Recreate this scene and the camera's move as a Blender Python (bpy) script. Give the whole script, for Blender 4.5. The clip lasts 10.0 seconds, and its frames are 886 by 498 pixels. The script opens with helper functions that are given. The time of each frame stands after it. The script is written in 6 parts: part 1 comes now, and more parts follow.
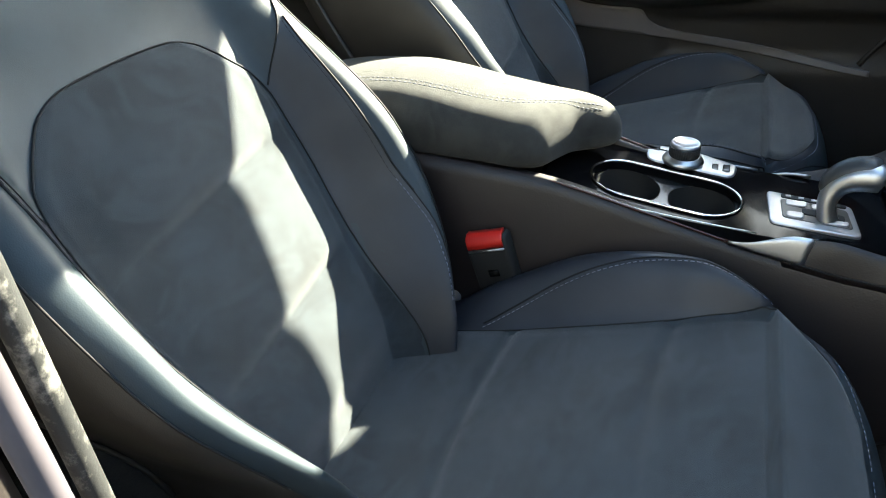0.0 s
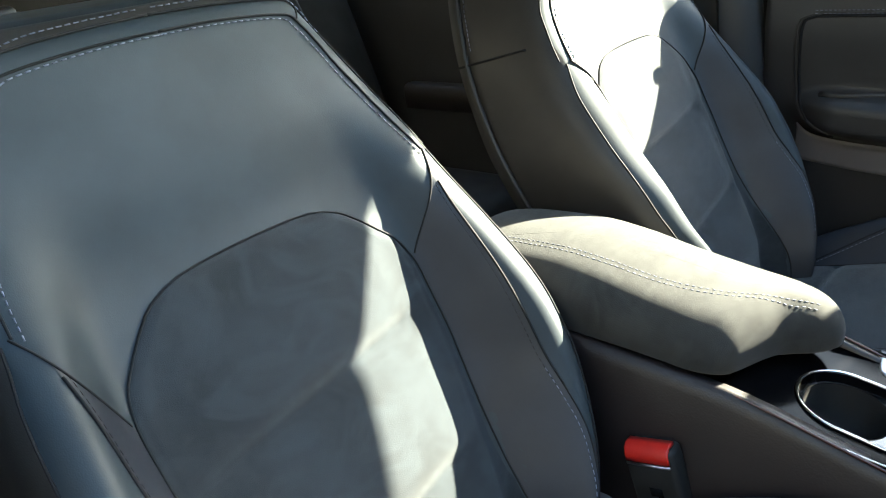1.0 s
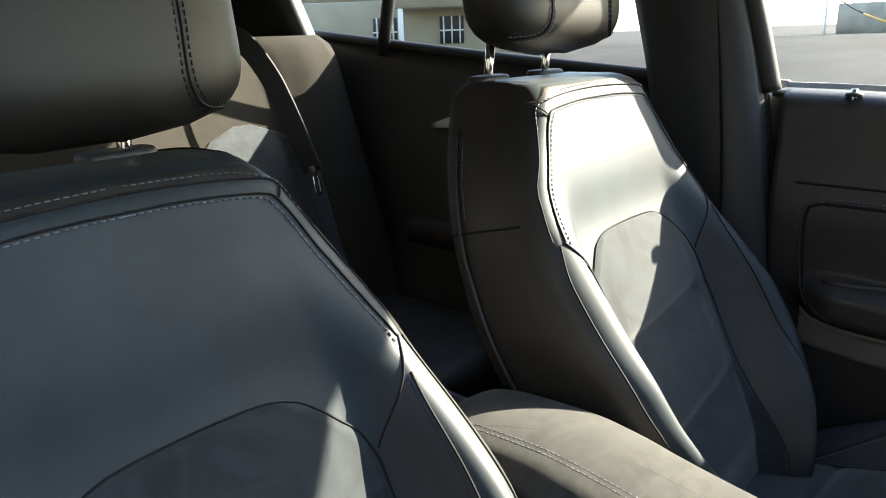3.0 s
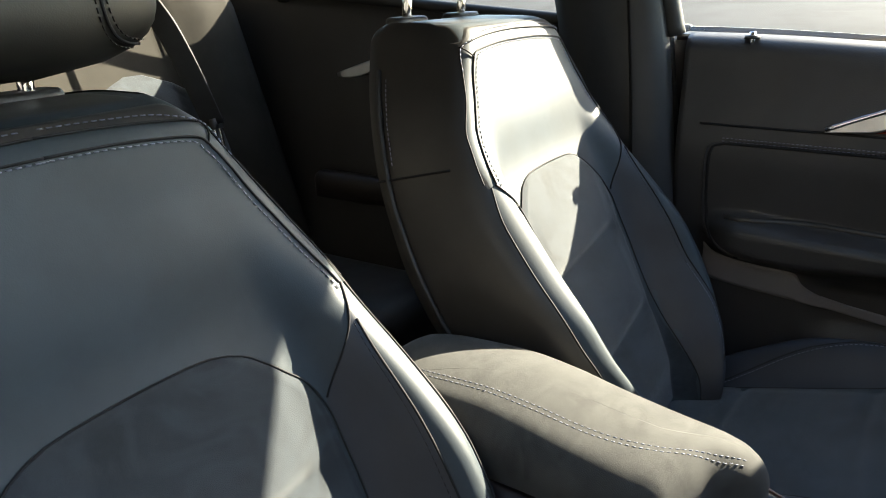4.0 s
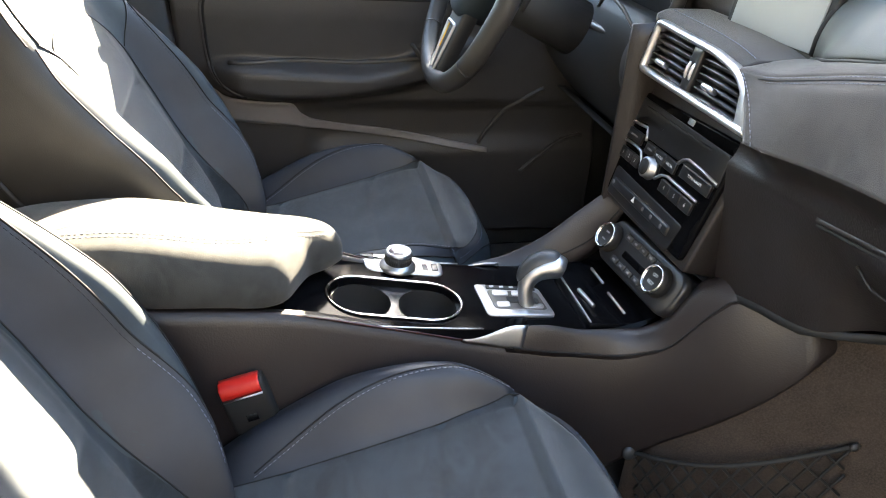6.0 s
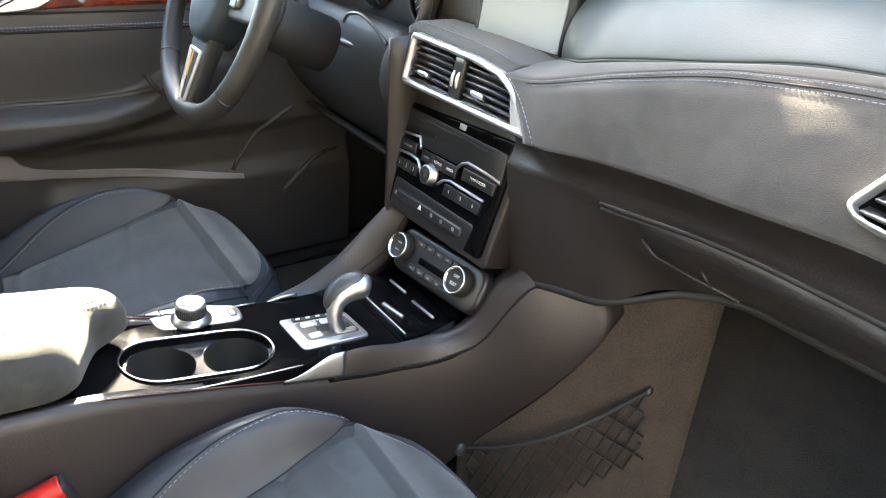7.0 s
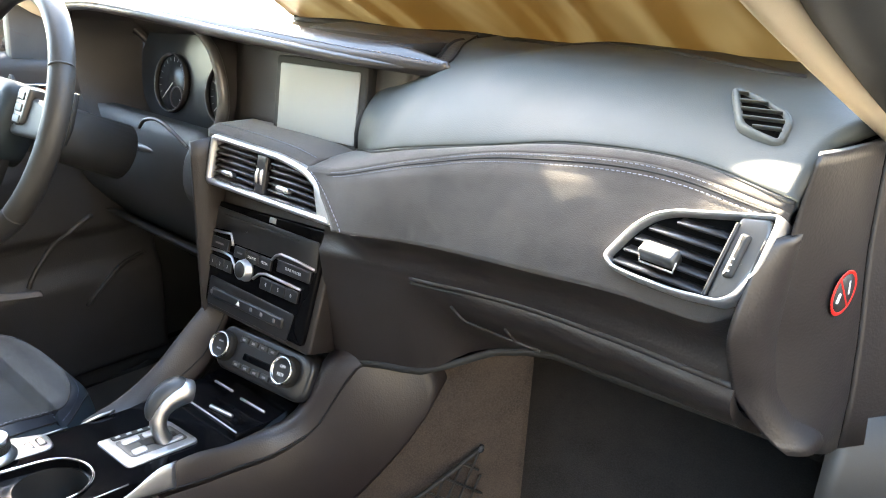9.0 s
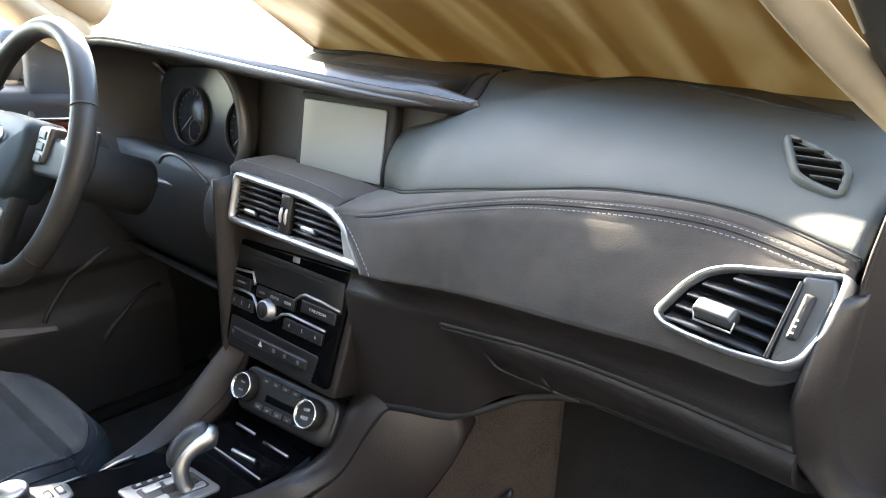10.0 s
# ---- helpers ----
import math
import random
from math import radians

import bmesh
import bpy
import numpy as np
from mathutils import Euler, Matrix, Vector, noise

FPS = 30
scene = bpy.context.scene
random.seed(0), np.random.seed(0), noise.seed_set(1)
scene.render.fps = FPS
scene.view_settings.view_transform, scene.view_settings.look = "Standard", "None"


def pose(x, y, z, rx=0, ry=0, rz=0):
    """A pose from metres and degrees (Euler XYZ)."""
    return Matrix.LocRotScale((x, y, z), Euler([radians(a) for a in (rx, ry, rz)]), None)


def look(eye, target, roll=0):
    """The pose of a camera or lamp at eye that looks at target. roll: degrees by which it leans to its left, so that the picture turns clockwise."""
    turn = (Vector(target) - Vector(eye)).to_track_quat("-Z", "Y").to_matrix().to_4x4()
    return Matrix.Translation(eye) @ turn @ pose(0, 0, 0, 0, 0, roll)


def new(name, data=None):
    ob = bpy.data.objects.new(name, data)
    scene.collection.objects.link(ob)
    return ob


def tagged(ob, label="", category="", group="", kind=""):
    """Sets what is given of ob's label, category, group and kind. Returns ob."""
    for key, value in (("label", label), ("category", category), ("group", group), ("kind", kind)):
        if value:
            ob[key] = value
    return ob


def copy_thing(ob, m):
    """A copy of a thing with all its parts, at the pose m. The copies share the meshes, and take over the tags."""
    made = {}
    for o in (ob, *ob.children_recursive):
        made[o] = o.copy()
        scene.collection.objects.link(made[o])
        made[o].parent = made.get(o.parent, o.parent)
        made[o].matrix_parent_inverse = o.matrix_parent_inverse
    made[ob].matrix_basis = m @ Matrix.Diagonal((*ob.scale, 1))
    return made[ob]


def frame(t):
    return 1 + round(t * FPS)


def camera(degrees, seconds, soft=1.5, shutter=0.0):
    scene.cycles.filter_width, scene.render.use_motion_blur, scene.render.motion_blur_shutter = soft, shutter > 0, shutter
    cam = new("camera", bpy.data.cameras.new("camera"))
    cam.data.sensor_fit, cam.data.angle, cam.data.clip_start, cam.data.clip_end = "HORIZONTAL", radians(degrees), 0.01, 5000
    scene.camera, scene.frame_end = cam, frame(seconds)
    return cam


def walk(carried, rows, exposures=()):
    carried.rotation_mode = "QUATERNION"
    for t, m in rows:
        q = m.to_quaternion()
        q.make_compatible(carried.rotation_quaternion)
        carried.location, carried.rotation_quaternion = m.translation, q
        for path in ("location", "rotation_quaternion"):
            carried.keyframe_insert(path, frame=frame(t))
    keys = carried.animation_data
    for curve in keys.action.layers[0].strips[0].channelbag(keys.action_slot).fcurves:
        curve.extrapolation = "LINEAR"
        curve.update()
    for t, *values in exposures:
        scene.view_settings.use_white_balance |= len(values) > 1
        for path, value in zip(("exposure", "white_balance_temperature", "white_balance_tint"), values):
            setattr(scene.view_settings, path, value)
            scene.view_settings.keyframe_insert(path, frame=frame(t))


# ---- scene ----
cam = camera(63.2, 10.0, soft=1.0)
PATH = [
    (0, (0.833, 0.564, 1.069), (-0.728, -0.102, 0.012), -4.7),
    (0.5, (0.698, 0.584, 1.104), (-0.675, -0.466, 0.097), -7.7),
    (1, (0.665, 0.557, 1.12), (-0.698, -0.647, 0.288), -7.2),
    (1.5, (0.643, 0.543, 1.15), (-0.69, -0.781, 0.465), -6.6),
    (2, (0.623, 0.534, 1.167), (-0.719, -0.817, 0.556), -4.8),
    (3.3, (0.589, 0.541, 1.186), (-0.882, -0.691, 0.62), -1.6),
    (3.5, (0.592, 0.528, 1.171), (-0.905, -0.659, 0.58), -1.8),
    (4, (0.613, 0.498, 1.168), (-0.972, -0.512, 0.483), -1.6),
    (4.5, (0.667, 0.48, 1.163), (-1.034, -0.235, 0.392), -0.4),
    (5, (0.725, 0.492, 1.147), (-1.035, 0.066, 0.298), -0.3),
    (5.5, (0.791, 0.452, 1.164), (-0.975, 0.45, 0.224), 1.8),
    (6, (0.805, 0.398, 1.179), (-0.894, 0.779, 0.195), 3.6),
    (6.2, (0.786, 0.379, 1.17), (-0.873, 0.915, 0.19), 3.8),
    (7.3, (0.756, 0.335, 1.191), (-0.631, 1.465, 0.296), 4.1),
    (7.5, (0.767, 0.336, 1.184), (-0.598, 1.51, 0.315), 4.3),
    (8, (0.782, 0.324, 1.194), (-0.491, 1.633, 0.379), 4.4),
    (8.5, (0.786, 0.325, 1.194), (-0.416, 1.728, 0.428), 3.5),
    (9, (0.793, 0.322, 1.206), (-0.412, 1.758, 0.508), 2.7),
    (9.5, (0.78, 0.32, 1.22), (-0.44, 1.769, 0.578), 2.5),
    (10, (0.752, 0.327, 1.225), (-0.48, 1.761, 0.571), 2.2),
]
EXPOSURES = [(0, 3.88, 6550, -4), (1, 3.92, 6550, -4), (2, 3.62, 6650, 1), (3.4, 2.80, 6700, 2), (4.2, 3.26, 6800, 2), (5, 3.88, 6900, 4), (5.6, 4.52, 7200, 6), (6.2, 5.00, 7400, 6), (7.3, 5.45, 7700, 4), (8.5, 5.47, 7600, 4), (9.3, 5.05, 7300, 6), (10, 4.65, 7200, 6)]
walk(cam, [(t, look(eye, target, roll)) for t, eye, target, roll in PATH], exposures=EXPOSURES)

# ---- light ----
world = bpy.data.worlds.new("sky")
scene.world = world
world.use_nodes = True
sky = world.node_tree.nodes.new("ShaderNodeTexSky")
sky.sky_type, sky.sun_disc = "NISHITA", False
sky.sun_elevation, sky.sun_rotation = radians(30), radians(-63)
world.node_tree.links.new(sky.outputs[0], world.node_tree.nodes["Background"].inputs[0])
world.node_tree.nodes["Background"].inputs[1].default_value = 0.118
sun = new("sun", bpy.data.lights.new("sun", "SUN"))
sun.data.energy, sun.data.angle, sun.data.color = 5.0, radians(0.6), (1.0, 0.90, 0.76)
TO_SUN = Vector((-0.78, 0.39, 0.49)).normalized()
sun.matrix_world = look(TO_SUN * 20, (0, 0, 0))


# ---- materials ----
def material(name, base, rough=0.5, metal=0.0, var=0.0, var_scale=8.0, fine=0.0, fine_scale=600.0, bump=0.0, bump_scale=600.0,
             cells=0.0, cell_scale=500.0, sheen=0.0, coat=0.0, ior=1.5, tint=None, dust=0.0, rough_var=0.0, trans=0.0, alpha=1.0, emit=0.0, brush=0.0):
    """A surface with grain and wear at two scales; all scales are per metre."""
    m = bpy.data.materials.new(name)
    m.use_nodes = True
    nt = m.node_tree
    b = nt.nodes["Principled BSDF"]
    inp = b.inputs
    inp["Base Color"].default_value = (*base, 1)
    inp["Roughness"].default_value, inp["Metallic"].default_value, inp["IOR"].default_value = rough, metal, ior
    inp["Sheen Weight"].default_value, inp["Coat Weight"].default_value = sheen, coat
    inp["Sheen Roughness"].default_value = 0.45
    inp["Coat Roughness"].default_value = 0.04
    inp["Transmission Weight"].default_value = trans
    if emit:
        inp["Emission Color"].default_value, inp["Emission Strength"].default_value = (*base, 1), emit
    tc = nt.nodes.new("ShaderNodeTexCoord")

    def tex(scale, detail=3.0, rough_=0.55):
        n = nt.nodes.new("ShaderNodeTexNoise")
        n.inputs["Scale"].default_value, n.inputs["Detail"].default_value, n.inputs["Roughness"].default_value = scale, detail, rough_
        nt.links.new(tc.outputs["Object"], n.inputs["Vector"])
        return n.outputs["Fac"]

    def ramp(socket, lo, hi, a, c):
        r = nt.nodes.new("ShaderNodeMapRange")
        r.inputs[1].default_value, r.inputs[2].default_value, r.inputs[3].default_value, r.inputs[4].default_value = lo, hi, a, c
        nt.links.new(socket, r.inputs[0])
        return r.outputs[0]

    def mix(fac, a, c):
        x = nt.nodes.new("ShaderNodeMix")
        x.data_type = "RGBA"
        nt.links.new(fac, x.inputs[0])
        for s, v in ((x.inputs[6], a), (x.inputs[7], c)):
            if isinstance(v, tuple):
                s.default_value = (*v, 1)
            else:
                nt.links.new(v, s)
        return x.outputs[2]

    colour = None
    if var:
        hi = tuple(min(1, c * (1 + var)) for c in (tint or base))
        lo = tuple(c * (1 - 0.6 * var) for c in base)
        colour = mix(ramp(tex(var_scale, 4, 0.6), 0.35, 0.65, 0, 1), lo, hi)
    if fine:
        src = colour if colour is not None else base
        colour = mix(ramp(tex(fine_scale, 2), 0.35, 0.7, 0, fine), src, tuple(min(1, c * 2.2 + 0.01) for c in base))
    if brush:
        mp = nt.nodes.new("ShaderNodeMapping")
        mp.inputs["Rotation"].default_value, mp.inputs["Scale"].default_value = (0.3, 0.2, 0.7), (12, 22, 15)
        nt.links.new(tc.outputs["Object"], mp.inputs[0])
        bt = nt.nodes.new("ShaderNodeTexNoise")
        bt.inputs["Scale"].default_value, bt.inputs["Detail"].default_value, bt.inputs["Distortion"].default_value = 1.0, 6.0, 2.2
        nt.links.new(mp.outputs[0], bt.inputs["Vector"])
        src = colour if colour is not None else base
        colour = mix(ramp(bt.outputs["Fac"], 0.45, 0.64, 0, brush), src, tuple(min(1, c * 1.9 + 0.004) for c in base))
    if dust:
        src = colour if colour is not None else base
        colour = mix(ramp(tex(35, 8, 0.7), 0.52, 0.78, 0, dust), src, (0.32, 0.30, 0.27))
    if colour is not None:
        nt.links.new(colour, inp["Base Color"])
    if rough_var:
        nt.links.new(ramp(tex(14, 5), 0.3, 0.7, max(0.02, rough - rough_var), min(1, rough + rough_var)), inp["Roughness"])
    if bump or cells:
        height = None
        if cells:
            v = nt.nodes.new("ShaderNodeTexVoronoi")
            v.feature = "SMOOTH_F1"
            v.inputs["Scale"].default_value = cell_scale
            nt.links.new(tc.outputs["Object"], v.inputs["Vector"])
            height = v.outputs["Distance"]
        bn = nt.nodes.new("ShaderNodeBump")
        bn.inputs["Strength"].default_value = max(bump, cells)
        bn.inputs["Distance"].default_value = 0.0006
        if height is None:
            height = tex(bump_scale, 3)
        nt.links.new(height, bn.inputs["Height"])
        nt.links.new(bn.outputs[0], inp["Normal"])
    return m


LEATHER = material("seat_leather", (0.0160, 0.0250, 0.0320), 0.58, ior=1.5, var=0.25, var_scale=9, cells=0.10, cell_scale=1000, rough_var=0.06)
LEATHER_BACK = material("seat_side_leather", (0.026, 0.024, 0.022), 0.48, var=0.25, var_scale=9, cells=0.12, cell_scale=900, rough_var=0.06)
SUEDE = material("seat_suede", (0.0132, 0.0172, 0.0212), 0.95, var=0.70, var_scale=12, brush=0.75, fine=0.45, fine_scale=1500, bump=0.6, bump_scale=1300, sheen=0.32)
SUEDE_ARM = material("armrest_suede", (0.0245, 0.0240, 0.022), 0.95, var=0.55, var_scale=22, brush=0.6, fine=0.4, fine_scale=1500, bump=0.6, bump_scale=1200, sheen=0.08)
SUEDE_DASH = material("dash_suede", (0.0182, 0.0151, 0.0135), 0.93, var=0.85, var_scale=13, brush=0.7, fine=0.4, fine_scale=1300, bump=0.6, bump_scale=1100, sheen=0.18)
PIPING = material("piping", (0.004, 0.004, 0.005), 0.8)
THREAD = material("thread", (0.17, 0.18, 0.23), 0.8)
THREAD_LIGHT = material("pale_thread", (0.22, 0.22, 0.26), 0.8)
PAD = material("dash_pad", (0.041, 0.047, 0.046), 0.59, ior=1.45, var=0.12, var_scale=6, cells=0.2, cell_scale=900, rough_var=0.05)
SOFT = material("soft_plastic", (0.019, 0.0152, 0.0142), 0.46, var=0.15, var_scale=6, cells=0.35, cell_scale=450, rough_var=0.06)
CONSOLE = material("console_leather", (0.0175, 0.0130, 0.0132), 0.45, var=0.2, var_scale=6, cells=0.3, cell_scale=500, rough_var=0.06)
DARK = material("dark_plastic", (0.025, 0.025, 0.025), 0.55, var=0.2, var_scale=10, bump=0.15, bump_scale=700)
# near-black paint for the shade inside the vents, on shallow solid fills
VENT_SHADE = material("vent_shade", (0.003, 0.003, 0.003), 0.95, ior=1.05, var=0.2)
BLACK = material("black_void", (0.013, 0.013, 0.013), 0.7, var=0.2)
GLOSS = material("gloss_black", (0.003, 0.003, 0.0035), 0.12, ior=1.16, var=0.2, var_scale=20, rough_var=0.03)
SILVER = material("silver_paint", (0.52, 0.52, 0.53), 0.35, metal=0.85, var=0.06, var_scale=40)
BOLSTER = material("bolster_leather", (0.0150, 0.0175, 0.025), 0.50, ior=1.5, var=0.25, var_scale=9, cells=0.10, cell_scale=1000, rough_var=0.06)
FLANGE = material("flange_paint", (0.075, 0.066, 0.075), 0.4, var=0.2, var_scale=20)
SATIN = material("satin_silver", (0.50, 0.50, 0.51), 0.38, metal=1.0, var=0.06, var_scale=40, rough_var=0.05)
CHROME = material("chrome", (0.75, 0.75, 0.76), 0.09, metal=1.0, var=0.05, var_scale=30)
STEEL = material("dark_steel", (0.10, 0.10, 0.105), 0.22, metal=0.9, var=0.1, var_scale=30)
PANEL = material("panel_black", (0.015, 0.015, 0.0165), 0.28, ior=1.45, var=0.2, var_scale=30)
DOOR_SOFT = material("door_soft", (0.030, 0.029, 0.030), 0.5, var=0.15, var_scale=6, cells=0.35, cell_scale=450, rough_var=0.06)
GREY = material("grey_plastic", (0.16, 0.15, 0.155), 0.5, var=0.12, var_scale=8, bump=0.1)
RED = material("red_plastic", (0.55, 0.02, 0.015), 0.38, var=0.08, var_scale=40)
BROW = material("brow_leather", (0.030, 0.026, 0.024), 0.34, ior=1.65, var=0.15, var_scale=6, cells=0.3, cell_scale=500)
HOOD = material("cluster_plastic", (0.042, 0.038, 0.036), 0.5, var=0.15, var_scale=8, cells=0.3, cell_scale=500)
HEADREST = material("headrest_leather", (0.012, 0.011, 0.009), 0.5, var=0.25, var_scale=9, cells=0.12, cell_scale=900)
BENCH = material("bench_leather", (0.020, 0.018, 0.0145), 0.9, ior=1.3, var=0.25, var_scale=9, cells=0.2, cell_scale=700)
BELT = material("belt_webbing", (0.020, 0.021, 0.023), 0.7, var=0.2, var_scale=30, bump=0.4, bump_scale=900)
CARPET = material("carpet", (0.030, 0.0215, 0.0165), 0.98, var=0.5, var_scale=16, fine=0.6, fine_scale=420, bump=1.0, bump_scale=420)
MAT = material("floor_mat", (0.024, 0.021, 0.019), 0.95, var=0.4, var_scale=16, fine=0.4, fine_scale=420, bump=1.0, bump_scale=420)
BEIGE = material("beige_trim", (0.36, 0.285, 0.195), 0.75, var=0.08, var_scale=20, bump=0.2, bump_scale=900)
HEADLINER = material("headliner", (0.50, 0.45, 0.38), 0.95, var=0.06, var_scale=20, bump=0.3, bump_scale=900)
PAINT = material("car_paint", (0.03, 0.028, 0.027), 0.22, coat=0.6, var=0.15, var_scale=5)
# dark glass, with the pale sky reflection put into the base colour
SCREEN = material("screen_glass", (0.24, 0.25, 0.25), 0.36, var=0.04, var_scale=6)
WHITE = material("white_print", (0.65, 0.65, 0.65), 0.6)
AMBER = material("amber_film", (0.75, 0.42, 0.03), 0.35)
WOOD = material("red_wood_veneer", (0.13, 0.024, 0.015), 0.12, coat=0.6, var=0.9, var_scale=22)
SATIN_DARK = material("satin_grey_trim", (0.11, 0.105, 0.10), 0.36, metal=0.5, var=0.1, var_scale=30)
GREY_DARK = material("slate_plastic", (0.035, 0.037, 0.040), 0.42, var=0.1, var_scale=30)
DARK_RED = material("dark_red_line", (0.035, 0.010, 0.008), 0.25, var=0.2)
DUSTY = material("dusty_seal", (0.012, 0.012, 0.012), 0.7, dust=0.9, bump=0.6, bump_scale=300)
RUBBER = material("door_seal", (0.010, 0.010, 0.010), 0.6, dust=0.35)


def glass(name, rough=0.0):
    m = bpy.data.materials.new(name)
    m.use_nodes = True
    nt = m.node_tree
    nt.nodes.remove(nt.nodes["Principled BSDF"])
    t, g, x, f = (nt.nodes.new("ShaderNode" + k) for k in ("BsdfTransparent", "BsdfGlossy", "MixShader", "Fresnel"))
    g.inputs["Roughness"].default_value = rough
    f.inputs["IOR"].default_value = 1.35
    nt.links.new(f.outputs[0], x.inputs[0])
    nt.links.new(t.outputs[0], x.inputs[1])
    nt.links.new(g.outputs[0], x.inputs[2])
    nt.links.new(x.outputs[0], nt.nodes["Material Output"].inputs[0])
    return m


GLASS = glass("window_glass")


def perforated(name, base, hole, pitch):
    """Black sheet with rows of small round holes, pitch apart."""
    m = bpy.data.materials.new(name)
    m.use_nodes = True
    nt = m.node_tree
    b = nt.nodes["Principled BSDF"]
    b.inputs["Roughness"].default_value = .45
    tc = nt.nodes.new("ShaderNodeTexCoord")
    mp = nt.nodes.new("ShaderNodeMapping")
    mp.inputs["Scale"].default_value, mp.inputs["Rotation"].default_value = (1 / pitch, 1 / pitch, 0), (0, 0, radians(30))
    fr = nt.nodes.new("ShaderNodeVectorMath")
    fr.operation = "FRACTION"
    ds = nt.nodes.new("ShaderNodeVectorMath")
    ds.operation = "DISTANCE"
    ds.inputs[1].default_value = (.5, .5, 0)
    lt = nt.nodes.new("ShaderNodeMapRange")
    lt.inputs[1].default_value, lt.inputs[2].default_value = .26, .36
    mx = nt.nodes.new("ShaderNodeMix")
    mx.data_type = "RGBA"
    mx.inputs[6].default_value, mx.inputs[7].default_value = (*hole, 1), (*base, 1)
    bn = nt.nodes.new("ShaderNodeBump")
    bn.inputs["Distance"].default_value = .001
    nt.links.new(tc.outputs["Object"], mp.inputs[0])
    nt.links.new(mp.outputs[0], fr.inputs[0])
    nt.links.new(fr.outputs[0], ds.inputs[0])
    nt.links.new(ds.outputs["Value"], lt.inputs[0])
    nt.links.new(lt.outputs[0], mx.inputs[0])
    nt.links.new(mx.outputs[2], b.inputs["Base Color"])
    nt.links.new(lt.outputs[0], bn.inputs["Height"])
    nt.links.new(bn.outputs[0], b.inputs["Normal"])
    return m


MESH = perforated("speaker_mesh", (.05, .05, .052), (.004, .004, .004), .0042)


# ---- mesh tools ----
BASES = {}
OPEN_SIDE = Vector((.7, .45, 1.15))  # open sheets face the open door


def thing(name, label, category, base=(0, 0, 0), group="", kind=""):
    """An Empty at the foot of a thing; its parts are given in world metres."""
    ob = new(name)
    ob.location = base
    ob.empty_display_size = 0.05
    BASES[ob.name] = Vector(base)
    return tagged(ob, label, category, group, kind)


def part(name, bm, mat, parent=None, label="", smooth=True, flat_angle=None):
    """Links a bmesh, given in world metres, as one mesh under a thing or a part."""
    bmesh.ops.recalc_face_normals(bm, faces=bm.faces)
    if any(e.is_boundary for e in bm.edges):
        areas = [(f.calc_area(), f.normal.copy(), f.calc_center_median()) for f in bm.faces]
        lean = sum((a * n for a, n, c in areas), Vector()).length / sum(a for a, n, c in areas)
        if lean > .25 and sum(a * n.dot(OPEN_SIDE - c) for a, n, c in areas) < 0:
            bmesh.ops.reverse_faces(bm, faces=bm.faces)
    me = bpy.data.meshes.new(name)
    bm.to_mesh(me)
    bm.free()
    me.materials.append(mat)
    if smooth:
        me.polygons.foreach_set("use_smooth", [True] * len(me.polygons))
        if flat_angle is not None:
            me.set_sharp_from_angle(angle=radians(flat_angle))
    ob = new(name, me)
    if parent is not None:
        base = BASES[parent.name]
        me.transform(Matrix.Translation(-base))
        ob.parent = parent
        BASES[ob.name] = base
    else:
        BASES[ob.name] = Vector((0, 0, 0))
    if label:
        ob["label"] = label
    return ob


def lettering(text, size, mat, parent, m, label=""):
    """Printed words on a face, set about the middle of m."""
    cu = bpy.data.curves.new("lettering", "FONT")
    cu.body, cu.size, cu.align_x, cu.align_y, cu.extrude, cu.resolution_u = text, size, "CENTER", "CENTER", .0001, 2
    cu.materials.append(mat)
    ob = new("lettering", cu)
    ob.parent = parent
    ob.matrix_basis = Matrix.Translation(-BASES[parent.name]) @ m
    BASES[ob.name] = BASES[parent.name]
    if label:
        ob["label"] = label
    return ob


def spl(xs, ys):
    """A smooth curve through the knots (limited cubic)."""
    xs, ys = np.array(xs, float), np.array(ys, float)
    d = np.diff(ys) / np.diff(xs)
    m = np.zeros(len(xs))
    m[0], m[-1] = d[0], d[-1]
    for i in range(1, len(xs) - 1):
        m[i] = 0 if d[i - 1] * d[i] <= 0 else 2 * d[i - 1] * d[i] / (d[i - 1] + d[i])

    def f(x):
        x = min(max(x, xs[0]), xs[-1])
        i = min(int(np.searchsorted(xs, x, side="right")) - 1, len(xs) - 2)
        h = xs[i + 1] - xs[i]
        t = (x - xs[i]) / h
        return float(ys[i] * (1 + 2 * t) * (1 - t) ** 2 + m[i] * h * t * (1 - t) ** 2 + ys[i + 1] * t * t * (3 - 2 * t) + m[i + 1] * h * t * t * (t - 1))
    return f


def step(a, b, x):
    t = min(max((x - a) / (b - a), 0), 1)
    return t * t * (3 - 2 * t)


def glide(points, n=8, closed=False):
    """A smooth line through the points (centripetal in spirit, Catmull-Rom)."""
    p = [Vector(q) for q in points]
    k = len(p)
    out = []
    for i in range(k if closed else k - 1):
        if closed:
            a, b, c, d = p[i - 1], p[i], p[(i + 1) % k], p[(i + 2) % k]
        else:
            a, b, c, d = p[max(i - 1, 0)], p[i], p[i + 1], p[min(i + 2, k - 1)]
        for j in range(n):
            t = j / n
            out.append(0.5 * (2 * b + (c - a) * t + (2 * a - 5 * b + 4 * c - d) * t * t + (3 * b - 3 * c + d - a) * t ** 3))
    if not closed:
        out.append(p[-1])
    return out


def bridge(bm, a, b, closed=True):
    n = len(a)
    for i in range(n if closed else n - 1):
        j = (i + 1) % n
        try:
            bm.faces.new((a[i], a[j], b[j], b[i]))
        except ValueError:
            pass


